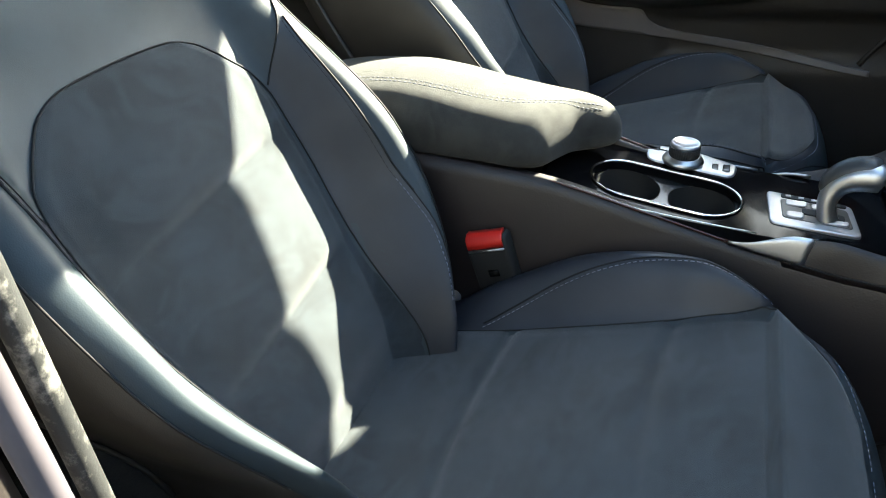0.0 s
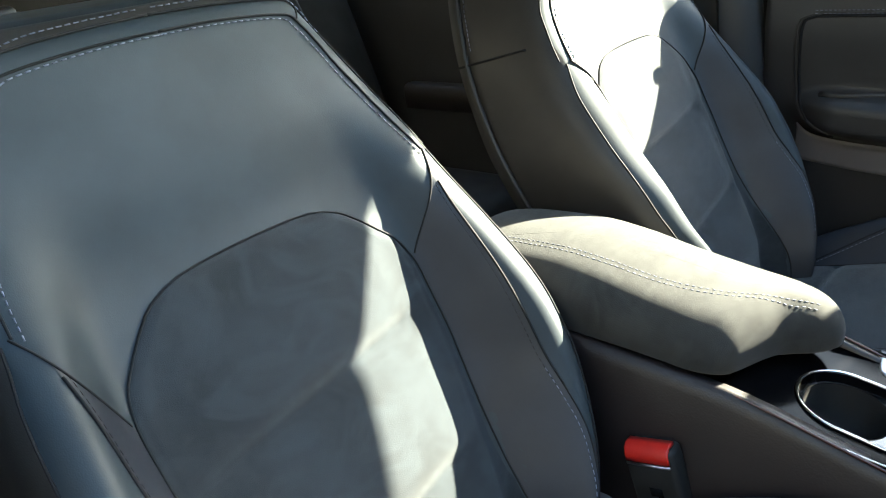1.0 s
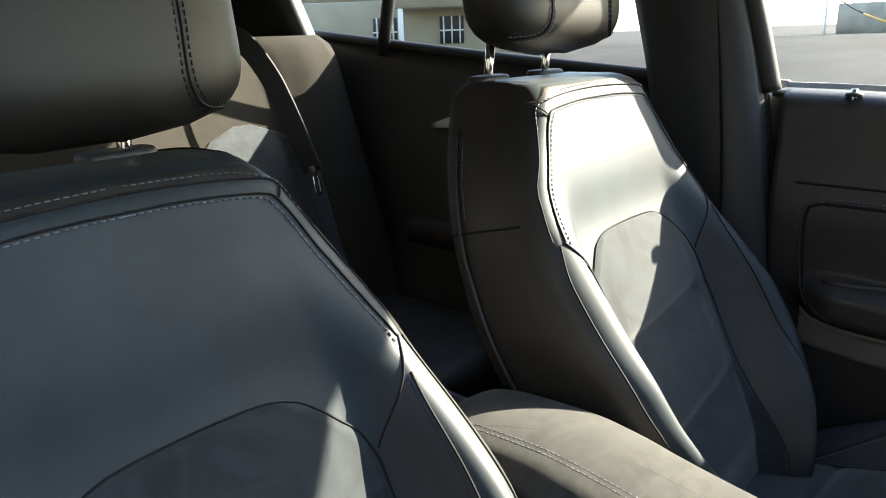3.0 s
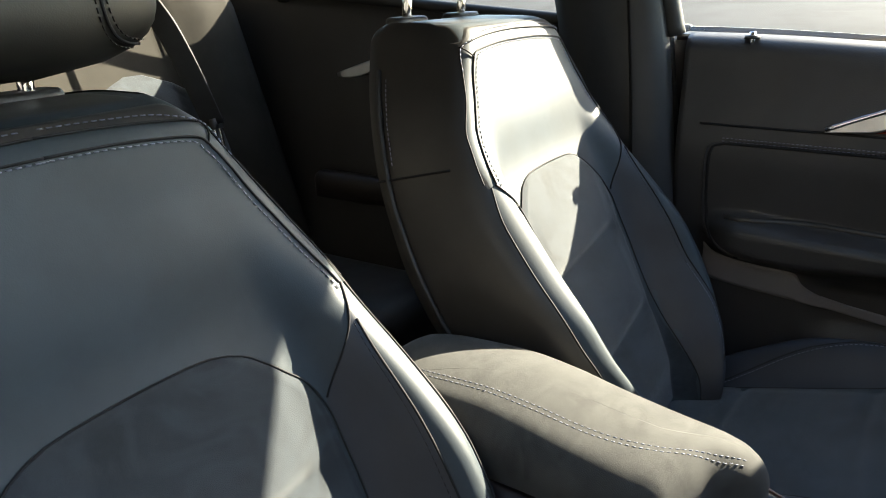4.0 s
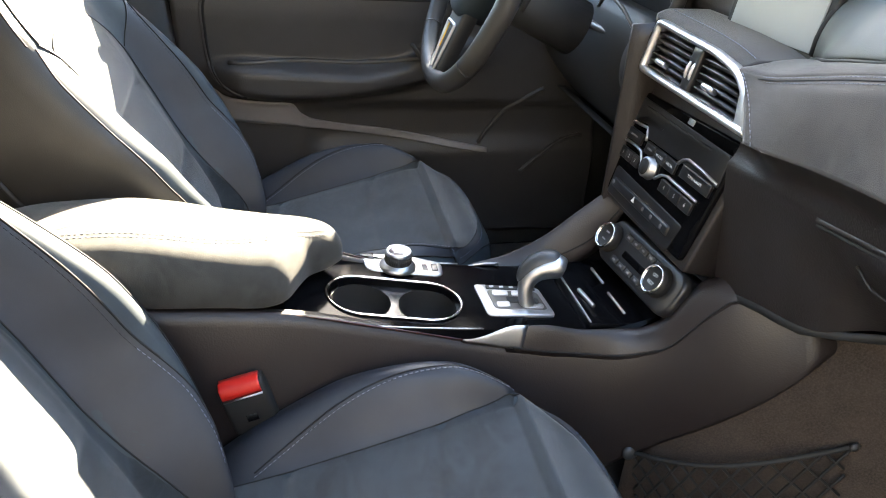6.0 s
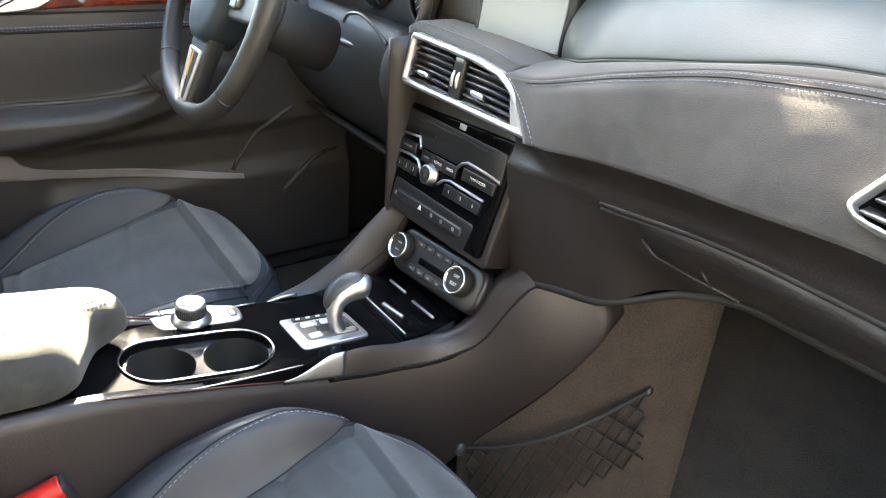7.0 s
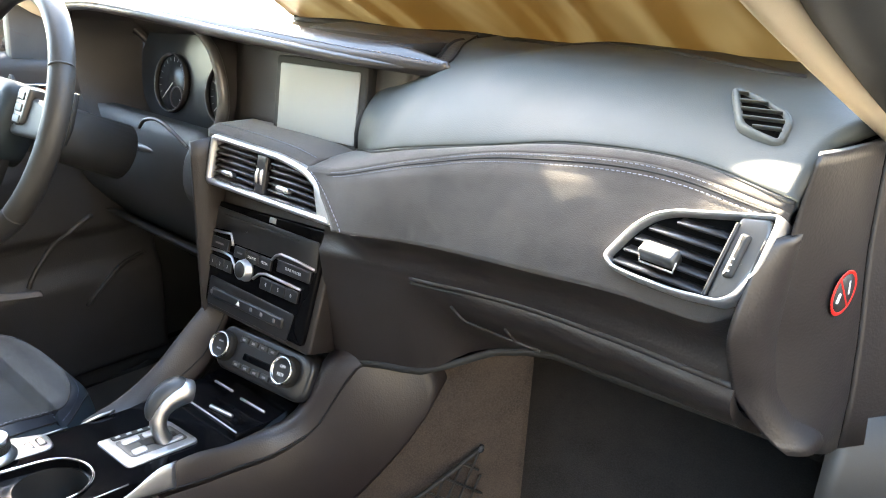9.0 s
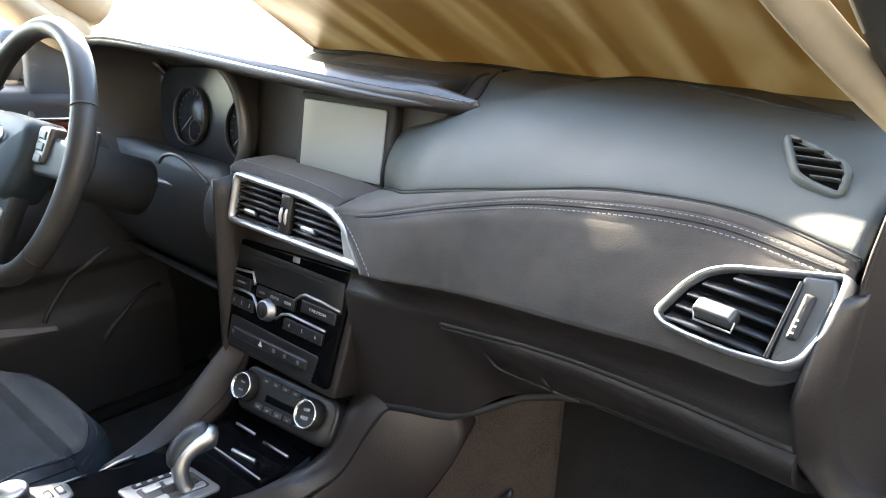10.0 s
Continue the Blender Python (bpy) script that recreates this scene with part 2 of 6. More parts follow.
def rings(loops, closed=True, cap=True):
    """A skin over loops of points."""
    bm = bmesh.new()
    rows = [[bm.verts.new(p) for p in loop] for loop in loops]
    for a, b in zip(rows, rows[1:]):
        bridge(bm, a, b, closed)
    if cap and closed:
        for r in (rows[0], rows[-1]):
            try:
                bm.faces.new(r)
            except ValueError:
                pass
    return bm


def sheet(fn, us, vs, thick=None):
    """A surface fn(u, v); with thick, a shell set off by that vector."""
    bm = bmesh.new()
    top = [[bm.verts.new(fn(u, v)) for v in vs] for u in us]
    for a, b in zip(top, top[1:]):
        bridge(bm, a, b, False)
    if thick is not None:
        off = Vector(thick)
        low = [[bm.verts.new(v.co + off) for v in row] for row in top]
        for a, b in zip(low, low[1:]):
            bridge(bm, b, a, False)
        bridge(bm, top[0], low[0], False)
        bridge(bm, low[-1], top[-1], False)
        bridge(bm, [r[0] for r in low], [r[0] for r in top], False)
        bridge(bm, [r[-1] for r in top], [r[-1] for r in low], False)
    return bm


def tube(pts, r, n=8, closed=False, bm=None, flat=1.0, up=None):
    """A round rod along a line; r may be a function of the fraction along it."""
    bm = bm or bmesh.new()
    pts = [Vector(p) for p in pts]
    k = len(pts)
    side = None
    rows = []
    for i, p in enumerate(pts):
        t = (pts[(i + 1) % k] - pts[i - 1]) if closed else (pts[min(i + 1, k - 1)] - pts[max(i - 1, 0)])
        t = t.normalized() if t.length > 1e-9 else Vector((0, 0, 1))
        if up is not None:
            side = t.cross(Vector(up)).normalized()
        elif side is None:
            side = t.orthogonal().normalized()
        else:
            side = (side - t * side.dot(t)).normalized()
        other = t.cross(side)
        rad = r(i / max(k - 1, 1)) if callable(r) else r
        rows.append([bm.verts.new(p + rad * (side * math.cos(2 * math.pi * j / n) + flat * other * math.sin(2 * math.pi * j / n))) for j in range(n)])
    for i in range(k - 1):
        bridge(bm, rows[i], rows[i + 1])
    if closed:
        bridge(bm, rows[-1], rows[0])
    else:
        bm.faces.new(rows[0])
        bm.faces.new(rows[-1])
    return bm


def stitches(pts, r=0.0007, dash=0.0042, gap=0.0026, bm=None):
    """Short threads along a line."""
    bm = bm or bmesh.new()
    pts = [Vector(p) for p in pts]
    lengths = [0.0]
    for a, b in zip(pts, pts[1:]):
        lengths.append(lengths[-1] + (b - a).length)

    def at(s):
        i = min(max(int(np.searchsorted(lengths, s)) - 1, 0), len(pts) - 2)
        h = lengths[i + 1] - lengths[i]
        return pts[i].lerp(pts[i + 1], (s - lengths[i]) / h if h > 0 else 0)
    s = 0.0
    while s + dash < lengths[-1]:
        tube([at(s), at(s + dash)], r, 4, bm=bm)
        s += dash + gap
    return bm


def rrect(w, h, r, n=5):
    """A rounded rectangle round the origin."""
    out = []
    for cx, cy, a in ((w / 2 - r, h / 2 - r, 0), (-w / 2 + r, h / 2 - r, 90), (-w / 2 + r, -h / 2 + r, 180), (w / 2 - r, -h / 2 + r, 270)):
        for i in range(n + 1):
            t = radians(a + 90 * i / n)
            out.append((cx + r * math.cos(t), cy + r * math.sin(t)))
    return out


def rounded(points, r, n=4):
    """A polygon with its corners rounded."""
    out = []
    k = len(points)
    for i in range(k):
        p, a, b = (Vector(points[j % k]) for j in (i, i - 1, i + 1))
        da, db = (a - p), (b - p)
        ra = min(r, da.length * 0.45, db.length * 0.45)
        s, e = p + da.normalized() * ra, p + db.normalized() * ra
        for j in range(n + 1):
            t = j / n
            out.append(tuple(s * (1 - t) ** 2 + p * 2 * t * (1 - t) + e * t * t))
    return out


def inset(outline, d):
    p = np.array(outline, float)
    e1 = p - np.roll(p, 1, 0)
    e2 = np.roll(p, -1, 0) - p
    n = []
    for a, b in zip(e1, e2):
        a, b = a / (np.linalg.norm(a) + 1e-12), b / (np.linalg.norm(b) + 1e-12)
        m = np.array([-(a[1] + b[1]), a[0] + b[0]])
        n.append(m / (np.linalg.norm(m) + 1e-12))
    area = 0.5 * np.sum(p[:, 0] * np.roll(p[:, 1], -1) - np.roll(p[:, 0], -1) * p[:, 1])
    return p + np.array(n) * d * (1 if area > 0 else -1)


def pillow(outline, low, high, r=0.003, crown=0.0, m=None, bm=None, foot=0.0, arcs=4):
    """A body over an outline in the x, y plane, with rounded upper edges; low and high may be functions of x, y."""
    bm = bm or bmesh.new()
    m = m or Matrix()
    zl = low if callable(low) else (lambda x, y: low)
    zh = high if callable(high) else (lambda x, y: high)
    o = np.array(outline, float)
    c = o.mean(0)
    rows = []

    def ring(pts, z):
        rows.append([bm.verts.new(m @ Vector((x, y, z(x, y)))) for x, y in pts])
    if foot:
        ring(inset(o, foot), zl)
        ring(o, lambda x, y: zl(x, y) + foot)
    else:
        ring(o, zl)
    for i in range(arcs + 1):
        a = 0.5 * math.pi * i / arcs
        ring(inset(o, r * (1 - math.cos(a))), lambda x, y, a=a: zh(x, y) - r + r * math.sin(a))
    last = inset(o, r)
    for f in (0.75, 0.45, 0.18):
        ring(c + (last - c) * f, lambda x, y, f=f: zh(x, y) + crown * (1 - f * f))
    for a, b in zip(rows, rows[1:]):
        bridge(bm, a, b)
    bm.faces.new(rows[0])
    bm.faces.new(rows[-1])
    return bm


def hoop(outline, w, h, m=None, low=0.0, bm=None):
    """A raised frame that follows a closed outline, w wide inward and h high."""
    bm = bm or bmesh.new()
    m = m or Matrix()
    rows = []
    for d, z in ((0, low), (0, low + 0.65 * h), (0.12 * w, low + 0.9 * h), (0.35 * w, low + h), (0.65 * w, low + h), (0.88 * w, low + 0.9 * h), (w, low + 0.65 * h), (w, low)):
        rows.append([bm.verts.new(m @ Vector((x, y, z))) for x, y in inset(outline, d)])
    for a, b in zip(rows, rows[1:] + rows[:1]):
        bridge(bm, a, b)
    return bm


def turned(profile, n=32, m=None, bm=None):
    """A body of revolution about z from (radius, height) pairs."""
    bm = bm or bmesh.new()
    m = m or Matrix()
    rows = [[bm.verts.new(m @ Vector((r * math.cos(2 * math.pi * i / n), r * math.sin(2 * math.pi * i / n), z))) for i in range(n)] for r, z in profile]
    for a, b in zip(rows, rows[1:]):
        bridge(bm, a, b)
    for r in (rows[0], rows[-1]):
        bm.faces.new(r)
    return bm


def block(size, r=0.004, m=None, bm=None):
    """A box round the origin with softened upper edges, z from 0 up."""
    return pillow(rrect(size[0], size[1], min(r, size[0] / 2.1, size[1] / 2.1), 3), 0.0, size[2], min(r, size[2] * 0.9), m=m, bm=bm, arcs=3)


def basis(origin, right, up):
    """A frame whose x is right, y is up the face, and z stands out of it."""
    r = Vector(right).normalized()
    n = r.cross(Vector(up)).normalized()
    u = n.cross(r)
    return Matrix(((r.x, u.x, n.x, origin[0]), (r.y, u.y, n.y, origin[1]), (r.z, u.z, n.z, origin[2]), (0, 0, 0, 1)))


def leaned(origin, yaw, lean, roll):
    """A face that looks to the rear: turned by yaw, leaning forward, rolled."""
    y, l, o = radians(yaw), radians(lean), radians(roll)
    r = Vector((math.cos(y), -math.sin(y), 0))
    h = Vector((math.sin(y), math.cos(y), 0))
    u = h * math.sin(l) + Vector((0, 0, math.cos(l)))
    return basis(origin, r * math.cos(o) + u * math.sin(o), u * math.cos(o) - r * math.sin(o))


def line(a, b, n):
    return [a + (b - a) * i / (n - 1) for i in range(n)]


# ---- front seats ----
def front_seat(name, label, base, lift=0.0):
    """Leather and suede bucket seat; built round x = 0 and set at base."""
    seat = thing(name, label, "car seat", (0, 0, 0), "front seats")
    # backrest
    back_w = spl([.46, .53, .58, .63, .68, .72, .78, .85, .91, .99, 1.035, 1.06, 1.087], [.140, .158, .180, .212, .240, .254, .259, .250, .234, .197, .170, .154, .130])
    mid_y = spl([.46, .55, .60, .66, .77, .89, .99, 1.03, 1.087], [.25, .222, .198, .164, .108, .058, .024, .010, -.008])
    bulge = spl([.46, .55, .65, .75, .82, .90, .94, .97, 1.02, 1.1], [.06, .090, .106, .098, .071, .030, .010, .002, .0, .0])
    inner = spl([.46, .58, .66, .75, .812, .86, .90, .96, 1.02, 1.1], [.092, .124, .146, .158, .160, .158, .150, .135, .115, .095])
    rear_y = spl([.46, .6, .8, 1.0, 1.087], [.08, .04, -.05, -.135, -.165])
    top, rt = 1.087, .028

    def front(u, z):
        w = back_w(z)
        a = abs(u)
        y = mid_y(z) + bulge(z) * step(inner(z) - .012, w - .035, a)
        r = .05 - .026 * step(.86, .95, z)
        if a > w - r:
            q = min((a - (w - r)) / r, 1)
            y -= 1.15 * r * (1 - math.sqrt(max(0, 1 - q * q)))
        if z > top - rt:
            q = min((z - (top - rt)) / rt, 1)
            y -= rt * (1 - math.sqrt(max(0, 1 - q * q)))
        return y - .008 * math.exp(-((z - .90) / .05) ** 2) * (1 - step(.10, .2, a))

    loops = []
    for z in line(.46, top - rt, 46) + [top - rt + rt * math.sin(radians(a)) for a in (12, 25, 38, 52, 65, 78, 90)]:
        w = back_w(z)
        ry = rear_y(z)
        if z > top - rt:
            q = (z - (top - rt)) / rt
            ry += .04 * (1 - math.sqrt(max(0, 1 - q * q)))
        us = [w * math.sin(radians(a)) for a in np.linspace(-90, 90, 61)]
        loop = [(u, front(u, z), z) for u in us]
        fy = front(w, z)
        d = fy - ry
        loop += [(w * 1.0, fy - d * .3, z), (w * 1.0, fy - d * .6, z), (w * .985, fy - d * .8, z), (w * .95, ry + d * .06, z), (w * .88, ry, z)]
        loop += [(u, ry - .008 * (1 - (u / w) ** 2), z) for u in (w * .6, w * .3, 0, -w * .3, -w * .6)]
        loop += [(-w * .88, ry, z), (-w * .95, ry + d * .06, z), (-w * .985, fy - d * .8, z), (-w * 1.0, fy - d * .6, z), (-w * 1.0, fy - d * .3, z)]
        loops.append(loop)
    backrest = part("backrest", rings(loops), LEATHER, seat, "dark navy leather backrest with raised side bolsters")

    def on_back(pairs, off=.0012, n=8):
        flat = glide([(u, 0, z) for u, z in pairs], n)
        return [Vector((p.x, front(p.x, p.z) + off, p.z + (1.3 * off if p.z > 1.046 else 0))) for p in flat]

    # suede middle of the backrest, three soft pads divided by slanting creases
    half = spl([.50, .58, .66, .75, .80, .83, .85, .868, .880, .886, .889], [.104, .124, .144, .157, .158, .1505, .132, .112, .094, .076, .05])
    crease = (.757, .630)

    def pad(s, z):
        u = s * half(z)
        edge = min(1, (1 - abs(s)) * half(z) / .012, max(0, (.889 - z)) / .012)
        puff = .0055 * math.sqrt(max(0, min(1, edge))) - .002
        slant = z + .075 * u
        side = 1 - .75 * step(.105, .135, abs(u))
        for zc in crease:
            puff -= .0045 * side * math.exp(-((slant - zc) / .011) ** 2)
        cell = (slant - crease[1]) / (crease[0] - crease[1])
        puff += .006 * side * abs(math.sin(math.pi * cell)) ** .6 * (1 - (u / .16) ** 2) * step(.52, .56, z) * step(.90, .82, slant)
        return Vector((u, front(u, z) + puff + .001, z))
    part("backrest_insert", sheet(pad, line(-1, 1, 111), line(.50, .889, 161)), SUEDE, backrest, "charcoal suede centre panel with slanted creases")

    crest_u = spl([.50, .56, .60, .65, .70, .75, .80, .86, .905], [.126, .148, .171, .200, .224, .235, .237, .231, .219])
    shoulder_u = spl([.815, .85, .89, .905], [.160, .178, .200, .211])
    welt_u = spl([.50, .572, .615, .66, .70, .75, .80, .86, .905], [.112, .142, .166, .186, .194, .200, .203, .200, .203])
    wider = spl([.50, .60, .70, .80, .87, .905], [.012, .016, .016, .012, .004, 0])
    for s in (-1, 1):
        def bolster(g, z):
            a = max(half(z), shoulder_u(z)) if z > .815 else half(z)
            u = s * (a + (max(welt_u(z) - (wider(z) if s > 0 else 0), a + .001) - a) * g)
            return Vector((u, front(u, z) + .0010, z))
        part("bolster", sheet(bolster, line(0, 1, 14), line(.50, .903, 70)), BOLSTER, backrest, "plum-black leather side bolster")
    outer_u = spl([.905, .93, .965, 1.0, 1.033, 1.056, 1.087], [.219, .217, .202, .181, .164, .152, .128])
    outline = [(half(z), z) for z in line(.50, .887, 40)]
    rim = outline + [(.03, .8895), (0, .890), (-.03, .8895)] + [(-u, z) for u, z in reversed(outline)]
    part("piping", tube(on_back(rim, .0020, 2), .0011, 6), PIPING, backrest)
    for s in (-1, 1):
        # seam that runs up from the bolster and over the shoulder panel
        shoulder = [(s * .160, .815), (s * .178, .85), (s * .200, .89), (s * .212, .908)]
        part("piping", tube(on_back(shoulder, .001), .0012, 6), PIPING, backrest)
        border = [(s * .210, .908), (s * .202, .93), (s * .186, .965), (s * .166, 1.000), (s * .152, 1.028), (s * .140, 1.046), (s * .124, 1.055), (s * .06, 1.061), (0, 1.062)]
        part("piping", tube(on_back(border, .001), .0012, 6), PIPING, backrest)
        part("stitching", stitches(on_back([(u - s * .006, z - .003) for u, z in border], .0012)), THREAD, backrest)
        outer = [(s * .224, .908), (s * .217, .93), (s * .202, .965), (s * .181, 1.000), (s * .164, 1.033), (s * .152, 1.056), (s * .136, 1.066), (s * .10, 1.071), (s * .05, 1.074), (0, 1.075)]
        part("piping", tube(on_back([(s * .139, 1.047), (s * .150, 1.060)], .001), .0010, 6), PIPING, backrest)
        part("piping", tube(on_back(outer, .001), .0012, 6), PIPING, backrest)
        part("stitching", stitches(on_back([(u, z + .004 if abs(u) < .13 else z) for u, z in outer[4:]], .0018)), THREAD, backrest)
        crest = [(s * (crest_u(z) + (.7 * wider(z) if s > 0 else 0)), z) for z in (.905, .86, .80, .75, .70, .65, .60, .57)]
        low_seam = [(s * (welt_u(z) - (wider(z) if s > 0 else 0)), z) for z in line(.575, .70, 14)]
        part("piping", tube(on_back(crest[:7], .001), .0013, 6), PIPING, backrest)
        welt = [(s * (welt_u(z) - (wider(z) if s > 0 else 0)), z) for z in line(.685, .880, 18)]
        part("piping", tube(on_back(welt, .0012, 2), .0014, 6), PIPING, backrest)
        part("stitching", stitches(on_back([(u - s * .004, z) for u, z in welt], .0012, 2), .0004), PIPING, backrest)
        part("piping", tube(on_back(low_seam, .0006, 2), .0010, 6), PIPING, backrest)
        part("stitching", stitches(on_back([(u - s * .004, z) for u, z in low_seam], .0012, 2), .0005), THREAD, backrest)
        # sides of the backrest: lower cover, its seam and the edge of the rear shell
        def flank(k, z):
            w = back_w(z)
            fy, ry = front(w, z), rear_y(z)
            return Vector((s * (w + .0015), fy - (fy - ry) * k, z))
        cols = range(60, 68) if s > 0 else [76, 75, 74, 73, 72, 71, 70, 69]
        skin_rows = [[Vector(loop[c % 76]) for c in cols] for loop in loops]
        lead = []
        for loop in loops:
            z = loop[0][2]
            a = min(crest_u(z) + (.7 * wider(z) if s > 0 else 0) if z < .905 else outer_u(z), back_w(z) - .001)
            lead.append([Vector((s * (a + (back_w(z) - a) * g), front(a + (back_w(z) - a) * g, z) + .0012, z)) for g in line(0, .92, 7)])
        part("side_panel", sheet(lambda i, j: lead[i][j] if j < 7 else skin_rows[i][j - 7] + Vector((s * .0012, -.0004 * j, .0003 + .0009 * step(40, 52, i))), range(len(loops)), range(15)), LEATHER_BACK, backrest, "brownish black leather side panel")
        part("piping", tube([flank(k, .925 - .03 * k) + Vector((s * .001, 0, 0)) for k in line(.05, .9, 12)], .0016, 6), PIPING, backrest)
        part("piping", tube([flank(.80 + .02 * math.sin(6 * z), z) for z in line(.50, 1.03, 24)], .0035, 6), DARK, backrest)
        part("stitching", stitches([flank(.70, z) + Vector((s * .001, 0, 0)) for z in line(.92, 1.02, 16)]), THREAD, backrest)
    top_edge = spl([0, .05, .10, .136, .152], [1.0755, 1.0745, 1.0715, 1.066, 1.056])

    def crown(f, g):
        u = .150 * (2 * g - 1)
        z0 = top_edge(abs(u))
        lim = top - .0045 - .018 * step(.115, .15, abs(u))
        if f < .5:
            z = z0 + (max(lim, z0 + .002) - z0) * 2 * f
            return Vector((u, front(u, z) + .0012, z + .0012 * 2 * f))
        z = max(lim, z0 + .002)
        y = front(u, z) + .0012
        q = 2 * f - 1
        return Vector((u, y + (rear_y(top) + .01 - y) * q, z + .0012 + (top + .0016 - .026 * step(.108, .15, abs(u)) - z - .0012) * step(0, .3, q) - .012 * step(.75, 1, q)))
    part("top_panel", sheet(crown, line(0, 1, 22), line(0, 1, 41)), LEATHER_BACK, backrest, "brownish black leather panel over the top")
    # headrest on two chrome posts
    hr = []
    hz0, hz1, hy = 1.120, 1.345, -.105
    for i, f in enumerate(line(0, 1, 23)):
        z = hz0 + (hz1 - hz0) * f
        k = math.sqrt(max(.02, 1 - (2 * f - 1) ** 6)) if f > .5 else math.sqrt(max(.05, 1 - abs(2 * f - 1) ** 5))
        w, d = .161 * k * (1 - .04 * f), .062 * k
        cy = hy - .10 * (z - hz0) + .02
        hr.append([(w * math.copysign(abs(math.cos(t)) ** .55, math.cos(t)), cy + d * math.copysign(abs(math.sin(t)) ** .7, math.sin(t)), z + .012 * (1 - abs(math.cos(t))) * (.5 - f)) for t in np.linspace(0, 2 * math.pi, 48, endpoint=False)])
    def head_front(u, z):
        """A point on the front of the headrest."""
        f = (z - hz0) / (hz1 - hz0)
        k = math.sqrt(max(.02, 1 - (2 * f - 1) ** 6)) if f > .5 else math.sqrt(max(.05, 1 - abs(2 * f - 1) ** 5))
        c = min(.999, (abs(u) / (.161 * k * (1 - .04 * f))) ** (1 / .55))
        return Vector((u, hy - .10 * (z - hz0) + .0205 + .062 * k * math.sqrt(1 - c * c) ** .7, z))

    headrest = part("headrest", rings(hr), HEADREST, seat, "black leather headrest on two chrome posts")
    for s in (-1, 1):
        part("post", tube([(s * .074 + .012, -.133, 1.03), (s * .074 + .012, -.133, 1.10), (s * .074 + .012, -.126, 1.17)], .0068, 16), CHROME, headrest, "chrome headrest post")
        part("post_collar", pillow(rrect(.075, .034, .014), 1.072, 1.0945, .006, m=pose(s * .074 + .012, -.133, 0)), DARK, backrest)
        seam = glide([(.082, 0, 1.305), (.080, 0, 1.22), (.079, 0, 1.178), (.086, 0, 1.156), (.102, 0, 1.146), (.130, 0, 1.143)], 5)
        for off, tool in ((-.005, 0), (0, 1), (.005, 0)):
            pts = [head_front(s * (p.x + off), p.z + off * .6) for p in seam]
            if tool:
                part("piping", tube(pts, .0014, 6), PIPING, headrest)
            else:
                part("stitching", stitches(pts), THREAD_LIGHT if s > 0 else PIPING, headrest)

    # cushion
    cw = spl([.14, .30, .45, .52, .58, .63, .67, .70, .725, .74, .745], [.215, .242, .258, .256, .246, .226, .197, .163, .12, .075, .03])
    cz = spl([.14, .33, .45, .535, .63, .69, .72, .745], [.490, .515, .545, .566, .584, .586, .580, .570])
    cb = spl([.14, .25, .35, .46, .56, .63, .68, .745], [.0, .006, .046, .066, .056, .026, .004, .0])
    ci = spl([.14, .33, .535, .633, .70], [.150, .158, .162, .182, .20])

    def top_z(u, y):
        w, a = cw(y), abs(u)
        z = cz(y) + cb(y) * step(ci(y) - .008, w - .04, a)
        r = min(.05, w * .6)
        if a > w - r:
            q = min((a - (w - r)) / r, 1)
            z -= 1.1 * r * (1 - math.sqrt(max(0, 1 - q * q)))
        if y > .695:
            q = min((y - .695) / .05, 1)
            z -= .055 * (1 - math.sqrt(max(0, 1 - q * q)))
        return z
    loops = []
    for y in line(.14, .69, 44) + [.70, .708, .716, .723, .729, .734, .738, .741, .7435, .745]:
        w = cw(y)
        us = [w * math.sin(radians(a)) for a in np.linspace(-90, 90, 61)]
        e = top_z(w, y)
        low = .40 + .05 * step(.6, .745, y)
        loops.append([(u, y, top_z(u, y)) for u in us] + [(w, y, e - (e - low) * .4), (w * .98, y, low + .02), (w * .9, y, low), (0, y, low), (-w * .9, y, low), (-w * .98, y, low + .02), (-w, y, e - (e - low) * .4)])
    cushion = part("cushion", rings(loops), LEATHER, seat, "dark navy leather cushion with suede centre")

    def on_seat(pairs, off=.0012, n=8):
        flat = glide([(u, y, 0) for u, y in pairs], n)
        return [Vector((p.x, p.y, top_z(p.x, p.y) + off)) for p in flat]
    ch = spl([.20, .33, .45, .54, .60, .635, .662, .688, .703, .713], [.155, .160, .162, .166, .175, .180, .164, .128, .092, .05])

    def pad2(s, y):
        u = s * ch(y)
        edge = min(1, (1 - abs(s)) * ch(y) / .014)
        z = .0045 * math.sqrt(max(0, edge)) - .001
        for yc in (.355, .535):
            z -= .004 * math.exp(-((y - yc - .012 * (u / .15) ** 2) / .007) ** 2)
        z += .0012 * noise.noise((u * 14, y * 14, 3.0))
        return Vector((u, y, top_z(u, y) + z + .0022))
    part("cushion_insert", sheet(pad2, line(-1, 1, 61), line(.20, .713, 100)), SUEDE, cushion, "charcoal suede cushion centre with brush marks")
    for s in (-1, 1):
        def bolster2(g, y):
            u = s * (ch(y) + (cw(y) - .022 - ch(y)) * g)
            return Vector((u, y, top_z(u, y) + .0020))
        part("bolster", sheet(bolster2, line(0, 1, 16), line(.26, .70, 50)), BOLSTER, cushion, "plum-black leather cushion bolster")
